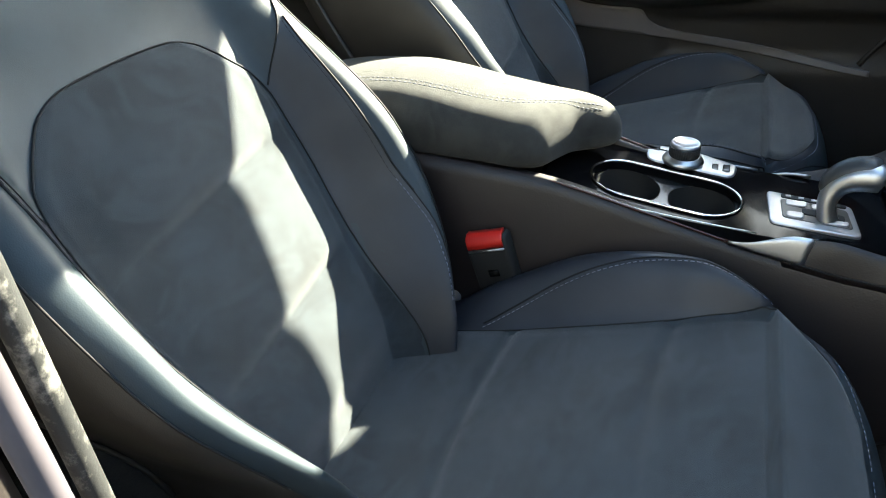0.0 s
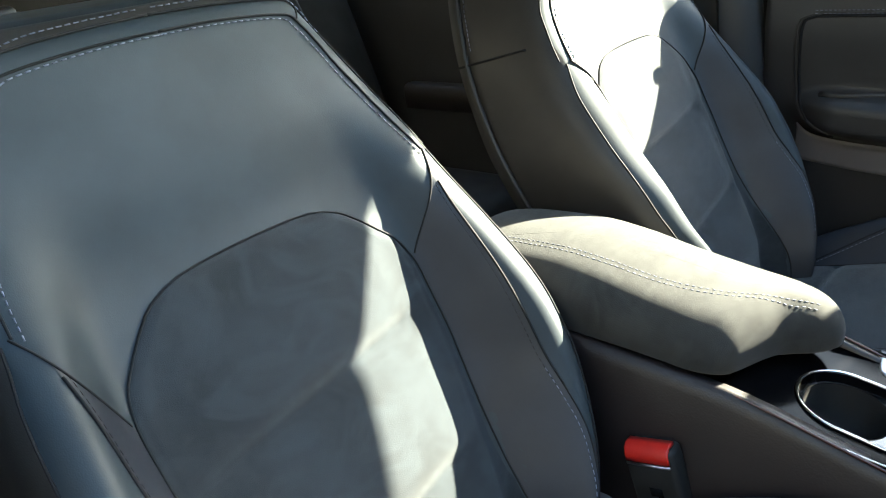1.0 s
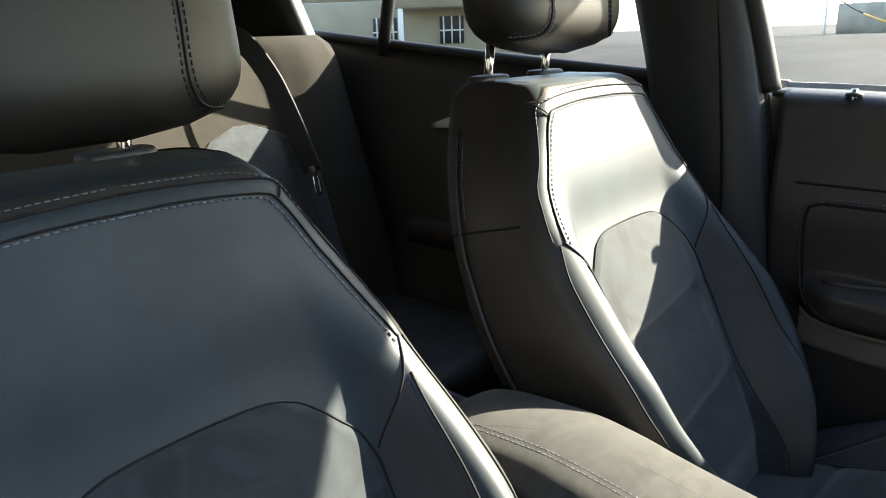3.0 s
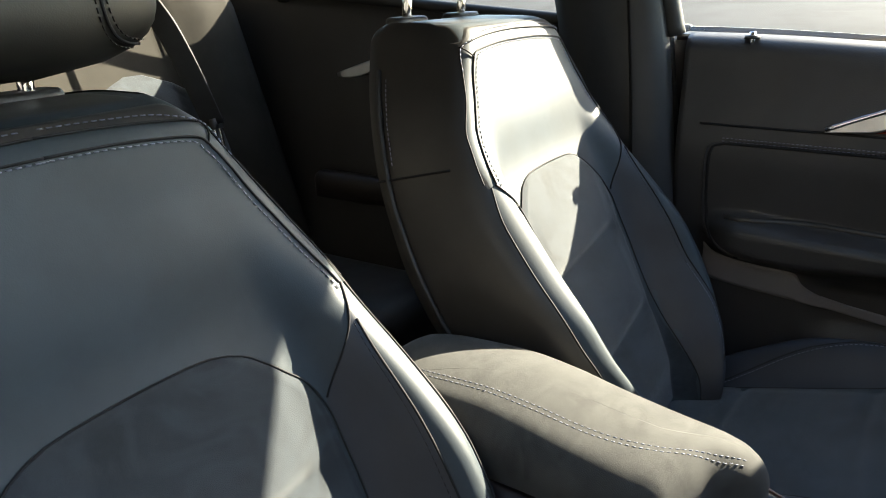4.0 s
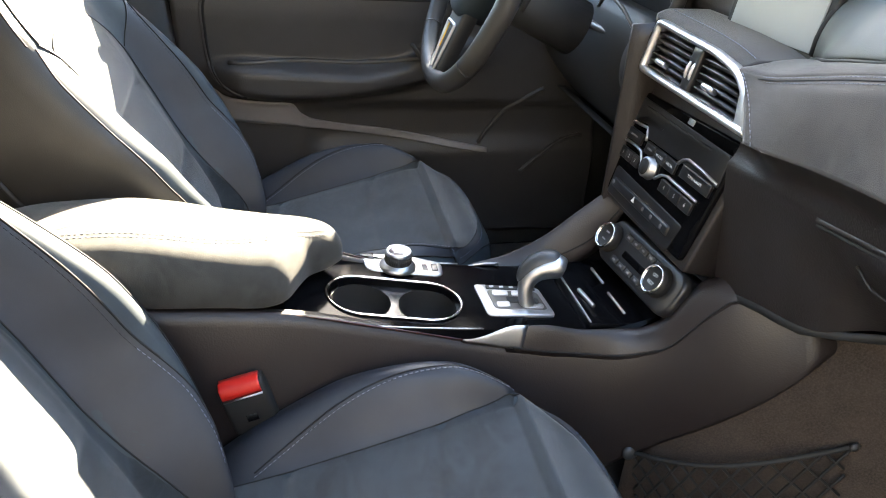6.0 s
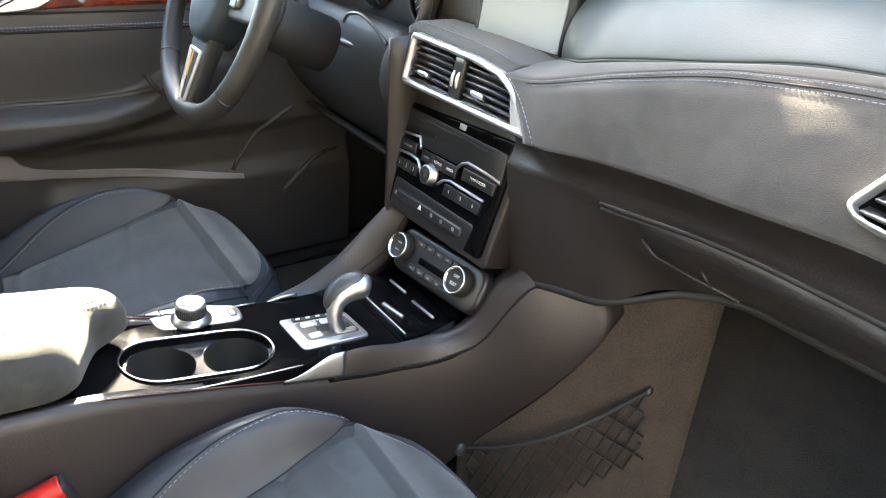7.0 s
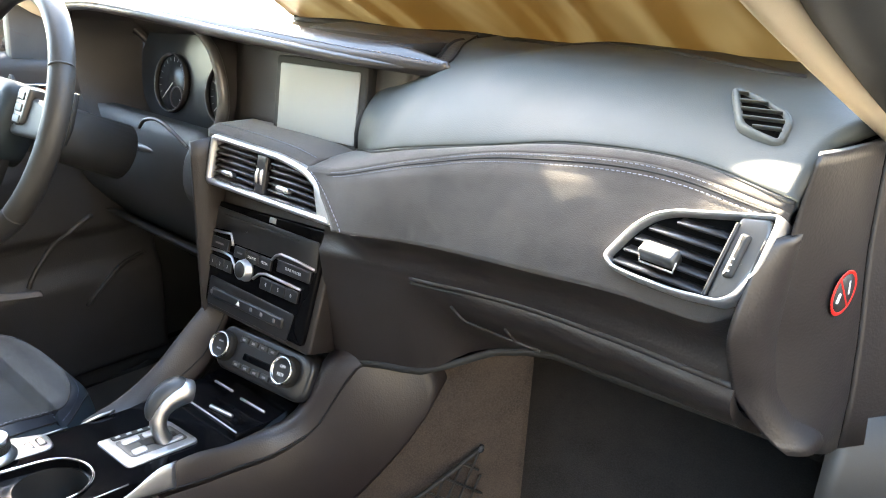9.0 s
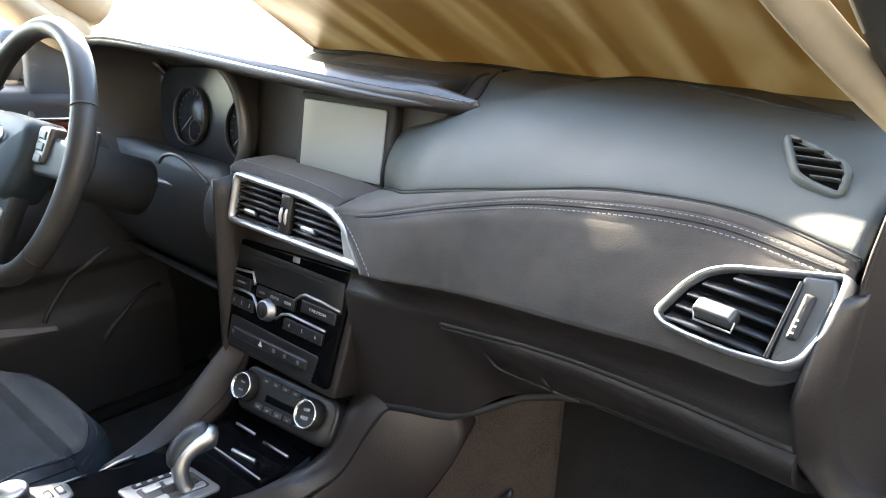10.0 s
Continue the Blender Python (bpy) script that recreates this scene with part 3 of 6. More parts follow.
    for s in (-1, 1):
        side = [(s * ch(y), y) for y in line(.20, .713, 34)]
        part("piping", tube(on_seat(side, .001, 3), .0012, 6), PIPING, cushion)
        bol = [(s * .163, .33), (s * .176, .365), (s * .192, .42), (s * .203, .48), (s * .207, .53), (s * .204, .575), (s * .195, .61), (s * .184, .636)]
        part("stitching", stitches(on_seat(bol, .0026), .0005), THREAD_LIGHT, cushion)
        part("piping", tube(on_seat([(u + s * .004, y) for u, y in bol], .0018), .0012, 6), PIPING, cushion)
        fore = [(s * .186, .640), (s * .170, .668), (s * .134, .696), (s * .096, .711), (s * .05, .719), (0, .721)]
        part("stitching", stitches(on_seat(fore, .0014), .0005), THREAD, cushion)
        wel = [(s * (cw(y) - .022), y) for y in line(.24, .735, 36)]
        part("piping", tube(on_seat(wel, .001, 3), .0013, 6), PIPING, cushion)
    # base and rails
    part("seat_base", pillow(rrect(.44, .46, .04), .30, .42, .02, m=pose(0, .44, 0)), DARK, seat)
    for s in (-1, 1):
        part("side_valance", pillow(rrect(.035, .42, .015), .32, .47, .012, m=pose(s * .225, .38, 0)), DARK, seat)
        part("recliner_cover", pillow(rrect(.03, .12, .014), .43, .525, .012, m=pose(s * .236, .222, 0)), GREY, seat)
    seat.location = base
    return seat


passenger_seat = front_seat("front_seat", "dark navy leather and charcoal suede front passenger seat, empty", (.345, 0, 0))
driver_seat = copy_thing(passenger_seat, pose(-.346, -.010, .014))
for ob in passenger_seat.children:
    if ob.name.startswith("headrest"):
        ob.matrix_basis = Matrix.Translation((-.008, 0, -.014))


def narrow(seat, side):
    """Draws in the bolster on the door's side of a backrest."""
    for back in seat.children:
        if back.name.startswith("backrest"):
            for ob in [back, *back.children_recursive]:
                ob.data = ob.data.copy()
                for v in ob.data.vertices:
                    if v.co.x * side > .13:
                        v.co.x = side * (.13 + (1 - .16 * step(.98, .88, v.co.z)) * (v.co.x * side - .13))


narrow(passenger_seat, 1)
narrow(driver_seat, -1)
# the driver's backrest is set a little differently
for ob in driver_seat.children:
    if ob.name.startswith(("backrest", "headrest")):
        ob.matrix_basis = Matrix.Translation((0, .05, 1.02)) @ pose(0, 0, 0, -.5) @ Matrix.Translation((0, -.015, -1.0))
driver_seat["label"] = "dark navy leather and charcoal suede driver seat in sunlight"


# ---- armrest and centre console ----
def lid_top(x, y):
    return spl([.03, .10, .18, .236, .292, .36, .40, .437, .46], [.768, .781, .784, .778, .766, .754, .748, .735, .722])(y) - .019 * (abs(x - .003) / .085) ** 2


armrest = thing("armrest_box", "light grey suede padded armrest box, closed, on the console", "armrest", (0, .25, .68))
arm_plan = rounded([(.088, .03), (.088, .345), (.074, .376), (.030, .394), (.002, .406), (-.018, .434), (-.036, .450), (-.062, .450), (-.080, .43), (-.082, .03)], .03, 6)
arm_plan = [tuple(p) for p in arm_plan]
dense = []
for i, p in enumerate(arm_plan):
    q = arm_plan[(i + 1) % len(arm_plan)]
    k = max(1, int(math.dist(p, q) / .015))
    dense += [(p[0] + (q[0] - p[0]) * j / k, p[1] + (q[1] - p[1]) * j / k) for j in range(k)]
arm_low = lambda x, y: spl([.03, .224, .30, .374, .394, .408, .45], [.703, .699, .695, .687, .684, .680, .678])(y)
lid_mid = spl([.03, .345, .40, .45], [.003, .003, -.022, -.052])
lid_rows = [[(x, y, arm_low(x, y)) for x, y in inset(dense, .006)], [(x, y, arm_low(x, y) + .006) for x, y in dense]]
for i in range(9):
    a = .5 * math.pi * i / 8
    lid_rows.append([(x, y, lid_top(x, y) - .026 + .026 * math.sin(a)) for x, y in inset(dense, .026 * (1 - math.cos(a)))])
edge = inset(dense, .026)
for f in (.93, .85, .76, .66, .55, .43, .30, .16, .05):
    row = []
    for x, y in edge:
        yy = .21 + (y - .21) * f
        xx = lid_mid(yy) + (x - lid_mid(y)) * f
        row.append((xx, yy, lid_top(xx, yy)))
    lid_rows.append(row)
bm = rings(lid_rows)
part("lid", bm, SUEDE_ARM, armrest, "light grey suede padded lid")
def lid_skin(x, y):
    """Height of the lid's cover, rounded towards its edges."""
    d = min(math.dist((x, y), q) for q in dense)
    r = .026
    return lid_top(x, y) - r + math.sqrt(max(0, r * r - max(0, r - d) ** 2))


for off in (0, .006):
    run = glide([(.050 - off, .06, 0), (.050 - off, .20, 0), (.044 - off, .30, 0), (.026 - off, .362, 0), (.000 - off, .400, 0), (-.026 - off, .432, 0)], 14)
    part("stitching", stitches([Vector((p.x, p.y, lid_skin(p.x, p.y) + .0001)) for p in run], .00045, .0035, .003), THREAD, armrest)

console = thing("centre_console", "gloss black and brown leather centre console between the front seats", "console", (0, .5, .30))
side_z = spl([-.2, .15, .224, .374, .50, .60, .66, .72, .78, .84, .90, .96], [.716, .705, .700, .684, .650, .6235, .6125, .606, .6065, .629, .727, .745])
side_x = spl([-.2, .15, .374, .55, .65, .72, .78, .82, .86, .90, .96], [.092, .092, .088, .082, .086, .095, .110, .125, .147, .174, .205])
foot_z = spl([-.2, .5, .7, .80, .838, .907, .95, .975], [.30, .30, .36, .43, .473, .567, .64, .706])
foot_x = spl([-.2, .5, .7, .80, .838, .907, .975], [.125, .125, .128, .140, .158, .211, .262])
for s in (-1, 1):
    def flank(k, y):
        z = side_z(y) + (foot_z(y) - side_z(y)) * k
        x = side_x(y) + (foot_x(y) - side_x(y)) * math.sin(.5 * math.pi * k) ** .8 + .003 * math.sin(math.pi * k)
        return Vector((s * x, y, z))
    part("side_panel", sheet(flank, line(0, 1, 24), line(-.2, .975, 60), (-s * .012, 0, 0)), CONSOLE, console, "dark brown leather side panel")
top_gloss = spl([.36, .42, .50, .60, .70, .80, .87], [.676, .664, .652, .641, .634, .630, .628])
# gloss deck with the two cup holes left open
cups = ((.012, .470, .0405), (.019, .558, .0405))


def ring_at(c, r, n=32, a0=0.0, a1=2 * math.pi, end=False):
    return [(c[0] + r * math.cos(a), c[1] + r * math.sin(a)) for a in np.linspace(a0, a1, n, endpoint=end)]


def plate_with_holes(outline, holes, height):
    """A flat sheet over an outline with round holes left open; height is a function of y."""
    bm = bmesh.new()
    edges = []
    for loop in [outline] + holes:
        vs = [bm.verts.new((x, y, height(y))) for x, y in loop]
        edges += [bm.edges.new((a, b)) for a, b in zip(vs, vs[1:] + vs[:1])]
    bmesh.ops.triangle_fill(bm, use_beauty=True, use_dissolve=False, edges=edges)
    return bm, edges


well = ring_at(cups[0], .0445, 18, radians(-187), radians(-5), True) + ring_at(cups[1], .0445, 18, radians(-5), radians(173), True)
outer = [(.083, .372), (.081, .48), (.080, .60), (.080, .70), (.090, .78), (.096, .86), (-.096, .86), (-.090, .78), (-.080, .70), (-.083, .58), (-.086, .372)]
bm, edges = plate_with_holes(outer, [well], top_gloss)
for v in bm.verts:
    v.co.z -= .45 * v.co.x ** 2
drop = bmesh.ops.extrude_edge_only(bm, edges=edges[:len(outer)])
for v in drop["geom"]:
    if isinstance(v, bmesh.types.BMVert):
        v.co.z = side_z(v.co.y) - .004
        v.co.x *= 1.02
deck = part("deck", bm, GLOSS, console, "gloss black console deck", flat_angle=30)
lip = [Vector((x, y, top_gloss(y) + .0003)) for x, y in inset(well, -.001)]
part("cup_rim", tube(lip, .0019, 8, closed=True), CHROME, deck, "chrome rim round the two cup holders")
rows = [[(x, y, top_gloss(y) - f) for x, y in inset(well, d)] for f, d in ((0, 0), (.010, .002))]
part("cup_collar", rings(rows, cap=False), GLOSS, deck)
bm, edges = plate_with_holes([tuple(p) for p in inset(well, .0015)], [ring_at(c, c[2] - .0015, 32) for c in cups], lambda y: top_gloss(y) - .010)
part("cup_bridge", bm, STEEL, deck, "dark metal bridge between the cup holders", smooth=False)
for c in cups:
    rows = [[(x, y, top_gloss(y) - f) for x, y in ring_at(c, r)] for f, r in ((.009, c[2] - .001), (.03, c[2] - .003), (.060, c[2] - .006), (.066, c[2] - .012), (.067, .004))]
    part("cup_well", rings(rows, cap=False), BLACK, deck, "black cup holder well")
# thin red-brown and chrome lines along the deck edge
for s in (-1, 1):
    part("trim_strip", tube([(s * (side_x(y) + .0005), y, side_z(y) + .0005) for y in line(.385, .60, 16)], lambda f: .0018 * min(1, 8 * f), 6), DARK_RED, console)
    part("trim_strip", tube([(s * (.0815 if y < .62 else .0815), y, top_gloss(y) + .0002) for y in line(.40, .62, 16)], .0010, 6), SATIN, console)
# silver blades at the foot of the padded wings
for s in (-1, 1):
    def blade(k, y):
        a, b = Vector((s * (side_x(y) + .004), y, side_z(y) + .002)), Vector((s * .079, y + .01, top_gloss(y) + .003))
        f = step(.59, .66, y)
        return a.lerp(b, k * (.08 + .92 * step(.592, .655, y))) + Vector((0, 0, .008 * math.sin(math.pi * k) * f))
    part("silver_blade", sheet(blade, line(0, 1, 8), line(.592, .672, 14), (0, 0, -.004)), SATIN, console, "polished silver trim blade")
    # padded wing that climbs to the dashboard; on the driver's side it stands up as a wall beside the deck
    wing_x = spl([.65, .75, .82, .86, .88, .93], [.079, .089, .095, .107, .114, .122])
    wing_z = spl([.65, .69, .75, .82, .84, .86, .88, .93], [.637, .640, .632, .634, .645, .674, .712, .745])
    crest_w = spl([.63, .66, .693, .753, .81, .858, .90, .93], [.622, .628, .636, .664, .704, .736, .758, .768])
    base_w = spl([.63, .688, .741, .817, .861, .89, .93], [.621, .623, .627, .651, .697, .738, .755])

    def wing(k, y):
        if s > 0:
            a = Vector((side_x(y) + .004, y, side_z(y)))
            b = Vector((wing_x(y), y + .008, wing_z(y)))
            n = math.sin(math.pi * k)
            return a.lerp(b, k) + Vector((0, -.010 * n * step(.66, .75, y) * step(.78, .86, y), .008 * n * step(.64, .72, y)))
        a = Vector((-.132 - .03 * step(.70, .90, y), y, side_z(y) - .02))
        c = Vector((-.104 - .016 * step(.72, .90, y), y, crest_w(y)))
        b = Vector((-.080 - .022 * step(.80, .92, y), y + .004, base_w(y)))
        if k < .5:
            return a.lerp(c, math.sin(math.pi * k))
        return c.lerp(b, 1 - math.sin(math.pi * k)) + Vector((.004 * math.sin(2 * math.pi * (k - .5)), 0, 0))
    part("padded_wing", sheet(wing, line(0, 1, 22), line(.648, .915, 34), (0, .004, -.012)), CONSOLE, console, "padded brown leather wing")
    part("piping", tube([wing(0 if s > 0 else .93, y) + Vector((s * .0008 if s > 0 else .0012, -.0006, 0)) for y in line(.66, .912, 26)], .0013, 6), PIPING, console)
# gear selector
gz = lambda x, y: top_gloss(y) - .45 * x * x + .0005
plate_plan = rounded([(-.024, .630), (.052, .634), (.055, .728), (-.012, .722)], .008)
selector = part("selector_plate", pillow(plate_plan, .60, lambda x, y: gz(x, y) + .002, .002), SILVER, console, "satin silver gear selector plate")
part("selector_gate", pillow(rounded([(-.006, .645), (.038, .647), (.043, .720), (.001, .716)], .006), .62, lambda x, y: gz(x, y) + .003, .001), SATIN_DARK, selector, "grey recessed gate")
part("gate_strip", pillow(rounded([(-.019, .646), (-.009, .646), (-.003, .716), (-.011, .716)], .003), .62, lambda x, y: gz(x, y) + .0034, .001), BLACK, selector)
part("gate_slot", pillow(rounded([(.012, .668), (.026, .668), (.030, .712), (.018, .712)], .004), .62, lambda x, y: gz(x, y) + .0044, .0008), BLACK, selector)
for x, y, w, d in ((.004, .662, .012, .022), (.006, .690, .011, .024), (.031, .660, .012, .018), (.036, .702, .009, .026)):
    part("gate_block", pillow(rrect(w, d, .003), -.001, .0022, .001, m=pose(x, y, gz(x, y) + .003, 0, 0, -5)), SILVER, selector)
for y in (.654, .668, .682, .696):
    part("gate_mark", block((.004, .006, .0008), .0003, m=pose(-.0145 + (y - .646) * .09, y, gz(-.012, y) + .0032)), SATIN, selector)
lever = thing("gear_lever", "satin silver and grey pistol-grip gear lever standing in its plate", "gear lever", (.024, .694, .64))
grip = glide([(.029, .694, .640), (.027, .690, .655), (.024, .690, .670), (.021, .697, .685), (.020, .709, .696), (.021, .723, .702), (.023, .737, .704), (.025, .747, .703), (.026, .751, .702)], 6)
grip = [Vector((p.x, .694 + (p.y - .694) * .84, .637 + (p.z - .640) * .84)) for p in grip]
girth = spl([0, .12, .3, .45, .6, .75, .88, .96, 1], [.0110, .0100, .0112, .0138, .0160, .0165, .0146, .0108, .004])
part("grip", tube(grip, girth, 18), SATIN, lever, "satin silver pistol grip")
part("grip_top", tube([p + Vector((-.0055, -.0040, .0040)) for p in grip[11:45]], lambda f: girth(.24 + .68 * f) * math.sqrt(max(.05, 1 - (2 * f - 1) ** 6)) * 1.03, 18), GREY_DARK, lever, "dark grey leather top")
# lidded tray ahead of the selector
tray = part("tray_lid", pillow(rounded([(.082, .765), (.088, .852), (-.088, .852), (-.082, .762)], .006), .60, lambda x, y: top_gloss(y) + .003, .003), GLOSS, console, "gloss black tray lid")
part("tray_edge", tube([(-.080, .764, .637), (.080, .767, .637)], .0014, 6), SATIN, tray)
part("tray_handle", block((.045, .006, .006), .002, m=pose(.02, .783, .632, 0, 0, 8)), SATIN, tray)
# rotary controller with its silver plate and buttons
rotary = thing("rotary_controller", "chrome and black rotary controller knob on a silver plate", "control knob", (-.064, .525, .65))
rz = .644
part("plate", pillow(rounded([(-.100, .478), (-.052, .484), (-.046, .592), (-.084, .596), (-.102, .54)], .012), .64, lambda x, y: rz + .012 - .12 * (y - .48), .003), SATIN, rotary, "silver button plate")
knob_m = pose(-.064, .528, rz + .006, -4) @ Matrix.Diagonal((.84, .84, 1.1, 1))
part("knob_foot", turned([(.031, 0), (.031, .003), (.028, .006), (.0245, .0075), (.024, .008)], 36, knob_m), SATIN, rotary, "silver collar")
part("knob", turned([(.0215, .007), (.0222, .009), (.0226, .0195), (.0220, .020)], 36, knob_m), BLACK, rotary, "black knurled knob band")
part("knob_cap", turned([(.0226, .0195), (.0224, .0225), (.0210, .0245), (.0190, .0248), (.0175, .0238), (.002, .0234)], 36, knob_m), SATIN, rotary, "silver knob cap")
bm = bmesh.new()
for i in range(40):
    a = 2 * math.pi * i / 40
    tube([knob_m @ Vector((.0224 * math.cos(a), .0224 * math.sin(a), z)) for z in (.0095, .0185)], .0006, 4, bm=bm)
tagged(part("knurling", bm, DARK, rotary), kind="stuff")
for y in (.568, .582):
    part("button", block((.018, .009, .003), .0015, m=pose(-.066, y, rz - .001)), STEEL, rotary)
part("button", block((.016, .020, .003), .002, m=pose(-.090, .487, rz + .009)), STEEL, rotary)


# ---- belt buckles ----
def buckle(base, yaw=0, s=1):
    b = thing("seat_belt_buckle", "black seat belt buckle with a red release button", "buckle", base, "buckles")
    m = Matrix.Translation(base) @ pose(0, 0, 0, 15, 0, yaw)
    part("body", pillow(rrect(.026, .056, .007), -.075, 0, .006, m=m, foot=.004), BLACK, b)
    part("slot", pillow(rrect(.008, .042, .003), -.01, .001, .001, m=m @ pose(-.008, 0, 0)), BLACK, b)
    # the red button wraps over the edge that faces the seat
    prof = [(-.004, .0035), (.006, .0045), (.0125, .001), (.0150, -.006), (.0152, -.0135), (.0125, -.0135), (.012, -.006), (.006, 0), (-.004, -.001)]
    part("release_button", rings([[m @ Vector((x, y, z)) for x, z in prof] for y in (-.0235, -.022, 0, .022, .0235)]), RED, b, "red release button")
    part("button_edge", tube([m @ Vector((.0142, -.0235, -.0165)), m @ Vector((.0142, .0235, -.0165))], .0016, 6), SATIN, b)
    part("print_mark", block((.001, .014, .010), .0004, m=m @ pose(.0128, 0, -.055)), STEEL, b)
    part("stalk", tube([m @ Vector((0, 0, -.07)), m @ Vector((0, -.012, -.13)), m @ Vector((.0, -.03, -.19))], .013, 10, flat=.5), DARK, b)
    return b


buckle((.1155, .3165, .615))
buckle((-.1155, .325, .630), 180)

# ---- dashboard ----
dash = thing("dashboard", "dark soft-touch dashboard with a suede band and silver vents", "dashboard", (0, 1.0, .75))
edge_y = spl([.112, .15, .20, .25, .35, .48, .58, .66, .69], [.950, .930, .898, .886, .884, .882, .874, .850, .842])
edge_z = spl([.112, .15, .20, .245, .376, .475, .57, .665, .69], [.998, 1.007, 1.019, 1.031, 1.058, 1.077, 1.083, 1.075, 1.071])
crest_z = spl([.112, .137, .187, .237, .34, .69], [1.092, 1.100, 1.106, 1.117, 1.130, 1.134])


PAD_ROLL = .135


def pad_top(f, x):
    """Padded top: f runs from its lower rear edge to the windscreen."""
    ye, ze, zc = edge_y(x), edge_z(x), crest_z(x)
    if f < .35:
        a = f / .35 * .5 * math.pi
        return Vector((x, ye + PAD_ROLL * (1 - math.cos(a)) - .003 * math.sin(2 * a), ze + (zc - ze) * math.sin(a) ** (.85 + step(.115, .21, x))))
    g = (f - .35) / .65
    return Vector((x, ye + PAD_ROLL + (1.27 - ye - PAD_ROLL) * g, zc + (max(zc, 1.120) - zc) * step(0, .3, g) + .011 * math.sin(math.pi * .5 * g)))


pad = part("dash_pad", sheet(lambda f, g: pad_top(f, .112 + (.670 + .050 * step(.16, .40, f) - .112) * g), line(0, 1, 44), line(0, 1, 60), (0, .01, -.014)), PAD, dash, "grey-black grained padded dash top")
part("pad_edge", tube([pad_top(0, x) + Vector((0, .001, -.003)) for x in line(.112, .668, 60)], .0022, 8), BLACK, pad)
part("pad_end", tube([pad_top(f, .113) for f in line(0, .6, 20)], .004, 8), PIPING, pad)
# black sheet just above the pad; its colour stands for shade in a hollow
pad_sheet_y = spl([.15, .30, .40, .481, .55, .604], [1.20, 1.19, 1.165, 1.115, 1.075, 1.056])


def pad_sheet(f, x):
    y = pad_sheet_y(x) + (.004 + .05 * step(.606, .50, x)) * f
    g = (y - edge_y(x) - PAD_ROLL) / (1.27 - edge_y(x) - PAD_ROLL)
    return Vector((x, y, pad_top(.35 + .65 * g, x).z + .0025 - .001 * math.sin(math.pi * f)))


part("pad_recess", sheet(pad_sheet, line(0, 1, 6), line(.15, .604, 50), (0, 0, -.006)), BLACK, pad, "black sheet laid on the pad as painted shade at the windscreen foot")
# driver's half of the top, under the brow
part("dash_top", sheet(lambda x, y: Vector((x, y, 1.085 + .038 * step(.95, 1.06, y) - .03 * step(-.5, -.7, x))), line(-.70, .105, 40), line(1.05, 1.30, 14), (0, 0, -.02)), DARK, dash)
grille_edge = spl([.97, 1.0, 1.07, 1.13, 1.22], [.198, .188, .165, .137, .09])


def on_pad(x, y, up):
    """A point on the pad, up above it; level on the driver's side of its end."""
    u = max(x, .113)
    d = y - edge_y(u)
    f = .35 + .65 * (d - PAD_ROLL) / (1.27 - edge_y(u) - PAD_ROLL) if d > PAD_ROLL else .35 * math.acos(1 - max(0, d) / PAD_ROLL) / (.5 * math.pi)
    return Vector((x, y, pad_top(f, u).z + up))


part("speaker_grille", sheet(lambda f, y: on_pad(-.20 + (grille_edge(y) + .20) * f, y, .0014), line(0, 1, 30), line(.99, 1.21, 30), (0, 0, -.010)), MESH, dash, "black perforated speaker grille")
part("grille_seam", tube([on_pad(grille_edge(y), y, .001) for y in line(.99, 1.21, 30)], .0012, 6), PIPING, dash)

# suede band
band_top = spl([.11, .15, .19, .210, .298, .418, .56, .657, .69], [.984, .989, .998, 1.004, 1.031, 1.060, 1.075, 1.067, 1.062])
band_low = spl([.19, .228, .315, .438, .56, .635, .655, .668, .69], [.930, .937, .953, .969, .981, .985, .995, 1.008, 1.014])


def vent_y(x, z):
    """Depth of the plane that carries the middle vents."""
    return .858 - (x - .04) * .07 + (z - .93) * .21


def band_x(f, g):
    left = .190 - .078 * f ** 1.3
    return left + (.668 - left) * g


def band_y(x, f, z):
    """Depth of the suede band: upright in the middle, turned up and bulging round the side vent."""
    plain = .851 + .25 * (z - 1.02) - .006 * math.sin(math.pi * f) + .008 * step(.80, 1.0, f)
    bulge = .8165 + .009 * step(.46, .60, x) - .175 * (x - .601) + .60 * (z - 1.0168) - .008 * math.sin(math.pi * f)
    return -.006 * math.log(math.exp(-plain / .006) + math.exp(-bulge / .006))


def band_face(f, g):
    x = band_x(f, g)
    a, b = band_low(x), band_top(x)
    z = a + (b - a) * f
    y = band_y(x, f, z)
    return Vector((x, y + (vent_y(x, z) - .002 - y) * step(.28, .12, x), z))


band = part("suede_band", sheet(band_face, line(0, 1, 24), line(0, 1, 70), (0, .02, 0)), SUEDE_DASH, dash, "dark brown-grey suede dash band with stitched seam")


def ledge(f, g):
    a = band_face(1, g)
    x = a.x
    b = Vector((x, edge_y(x) + .006, edge_z(x) - .003))
    return a.lerp(b, f) + Vector((0, 0, .003 * math.sin(math.pi * f)))


part("suede_ledge", sheet(ledge, line(0, 1, 8), line(0, 1, 60), (0, .004, -.012)), SUEDE_DASH, band)
for f, m in ((.91, THREAD), (.98, THREAD)):
    part("stitching", stitches([band_face(f, g) + Vector((0, -.0008, .0003)) for g in line(.10, .985, 120)], .00042, .0030, .0020), m, band)
part("seam", tube([band_face(.945, g) + Vector((0, .0002, 0)) for g in line(.08, .985, 80)], .0011, 6), PIPING, band)
part("stitching", stitches([band_face(f, .045 - .02 * f) + Vector((0, -.0012, 0)) for f in line(.02, .98, 40)], .0006), THREAD_LIGHT, band)
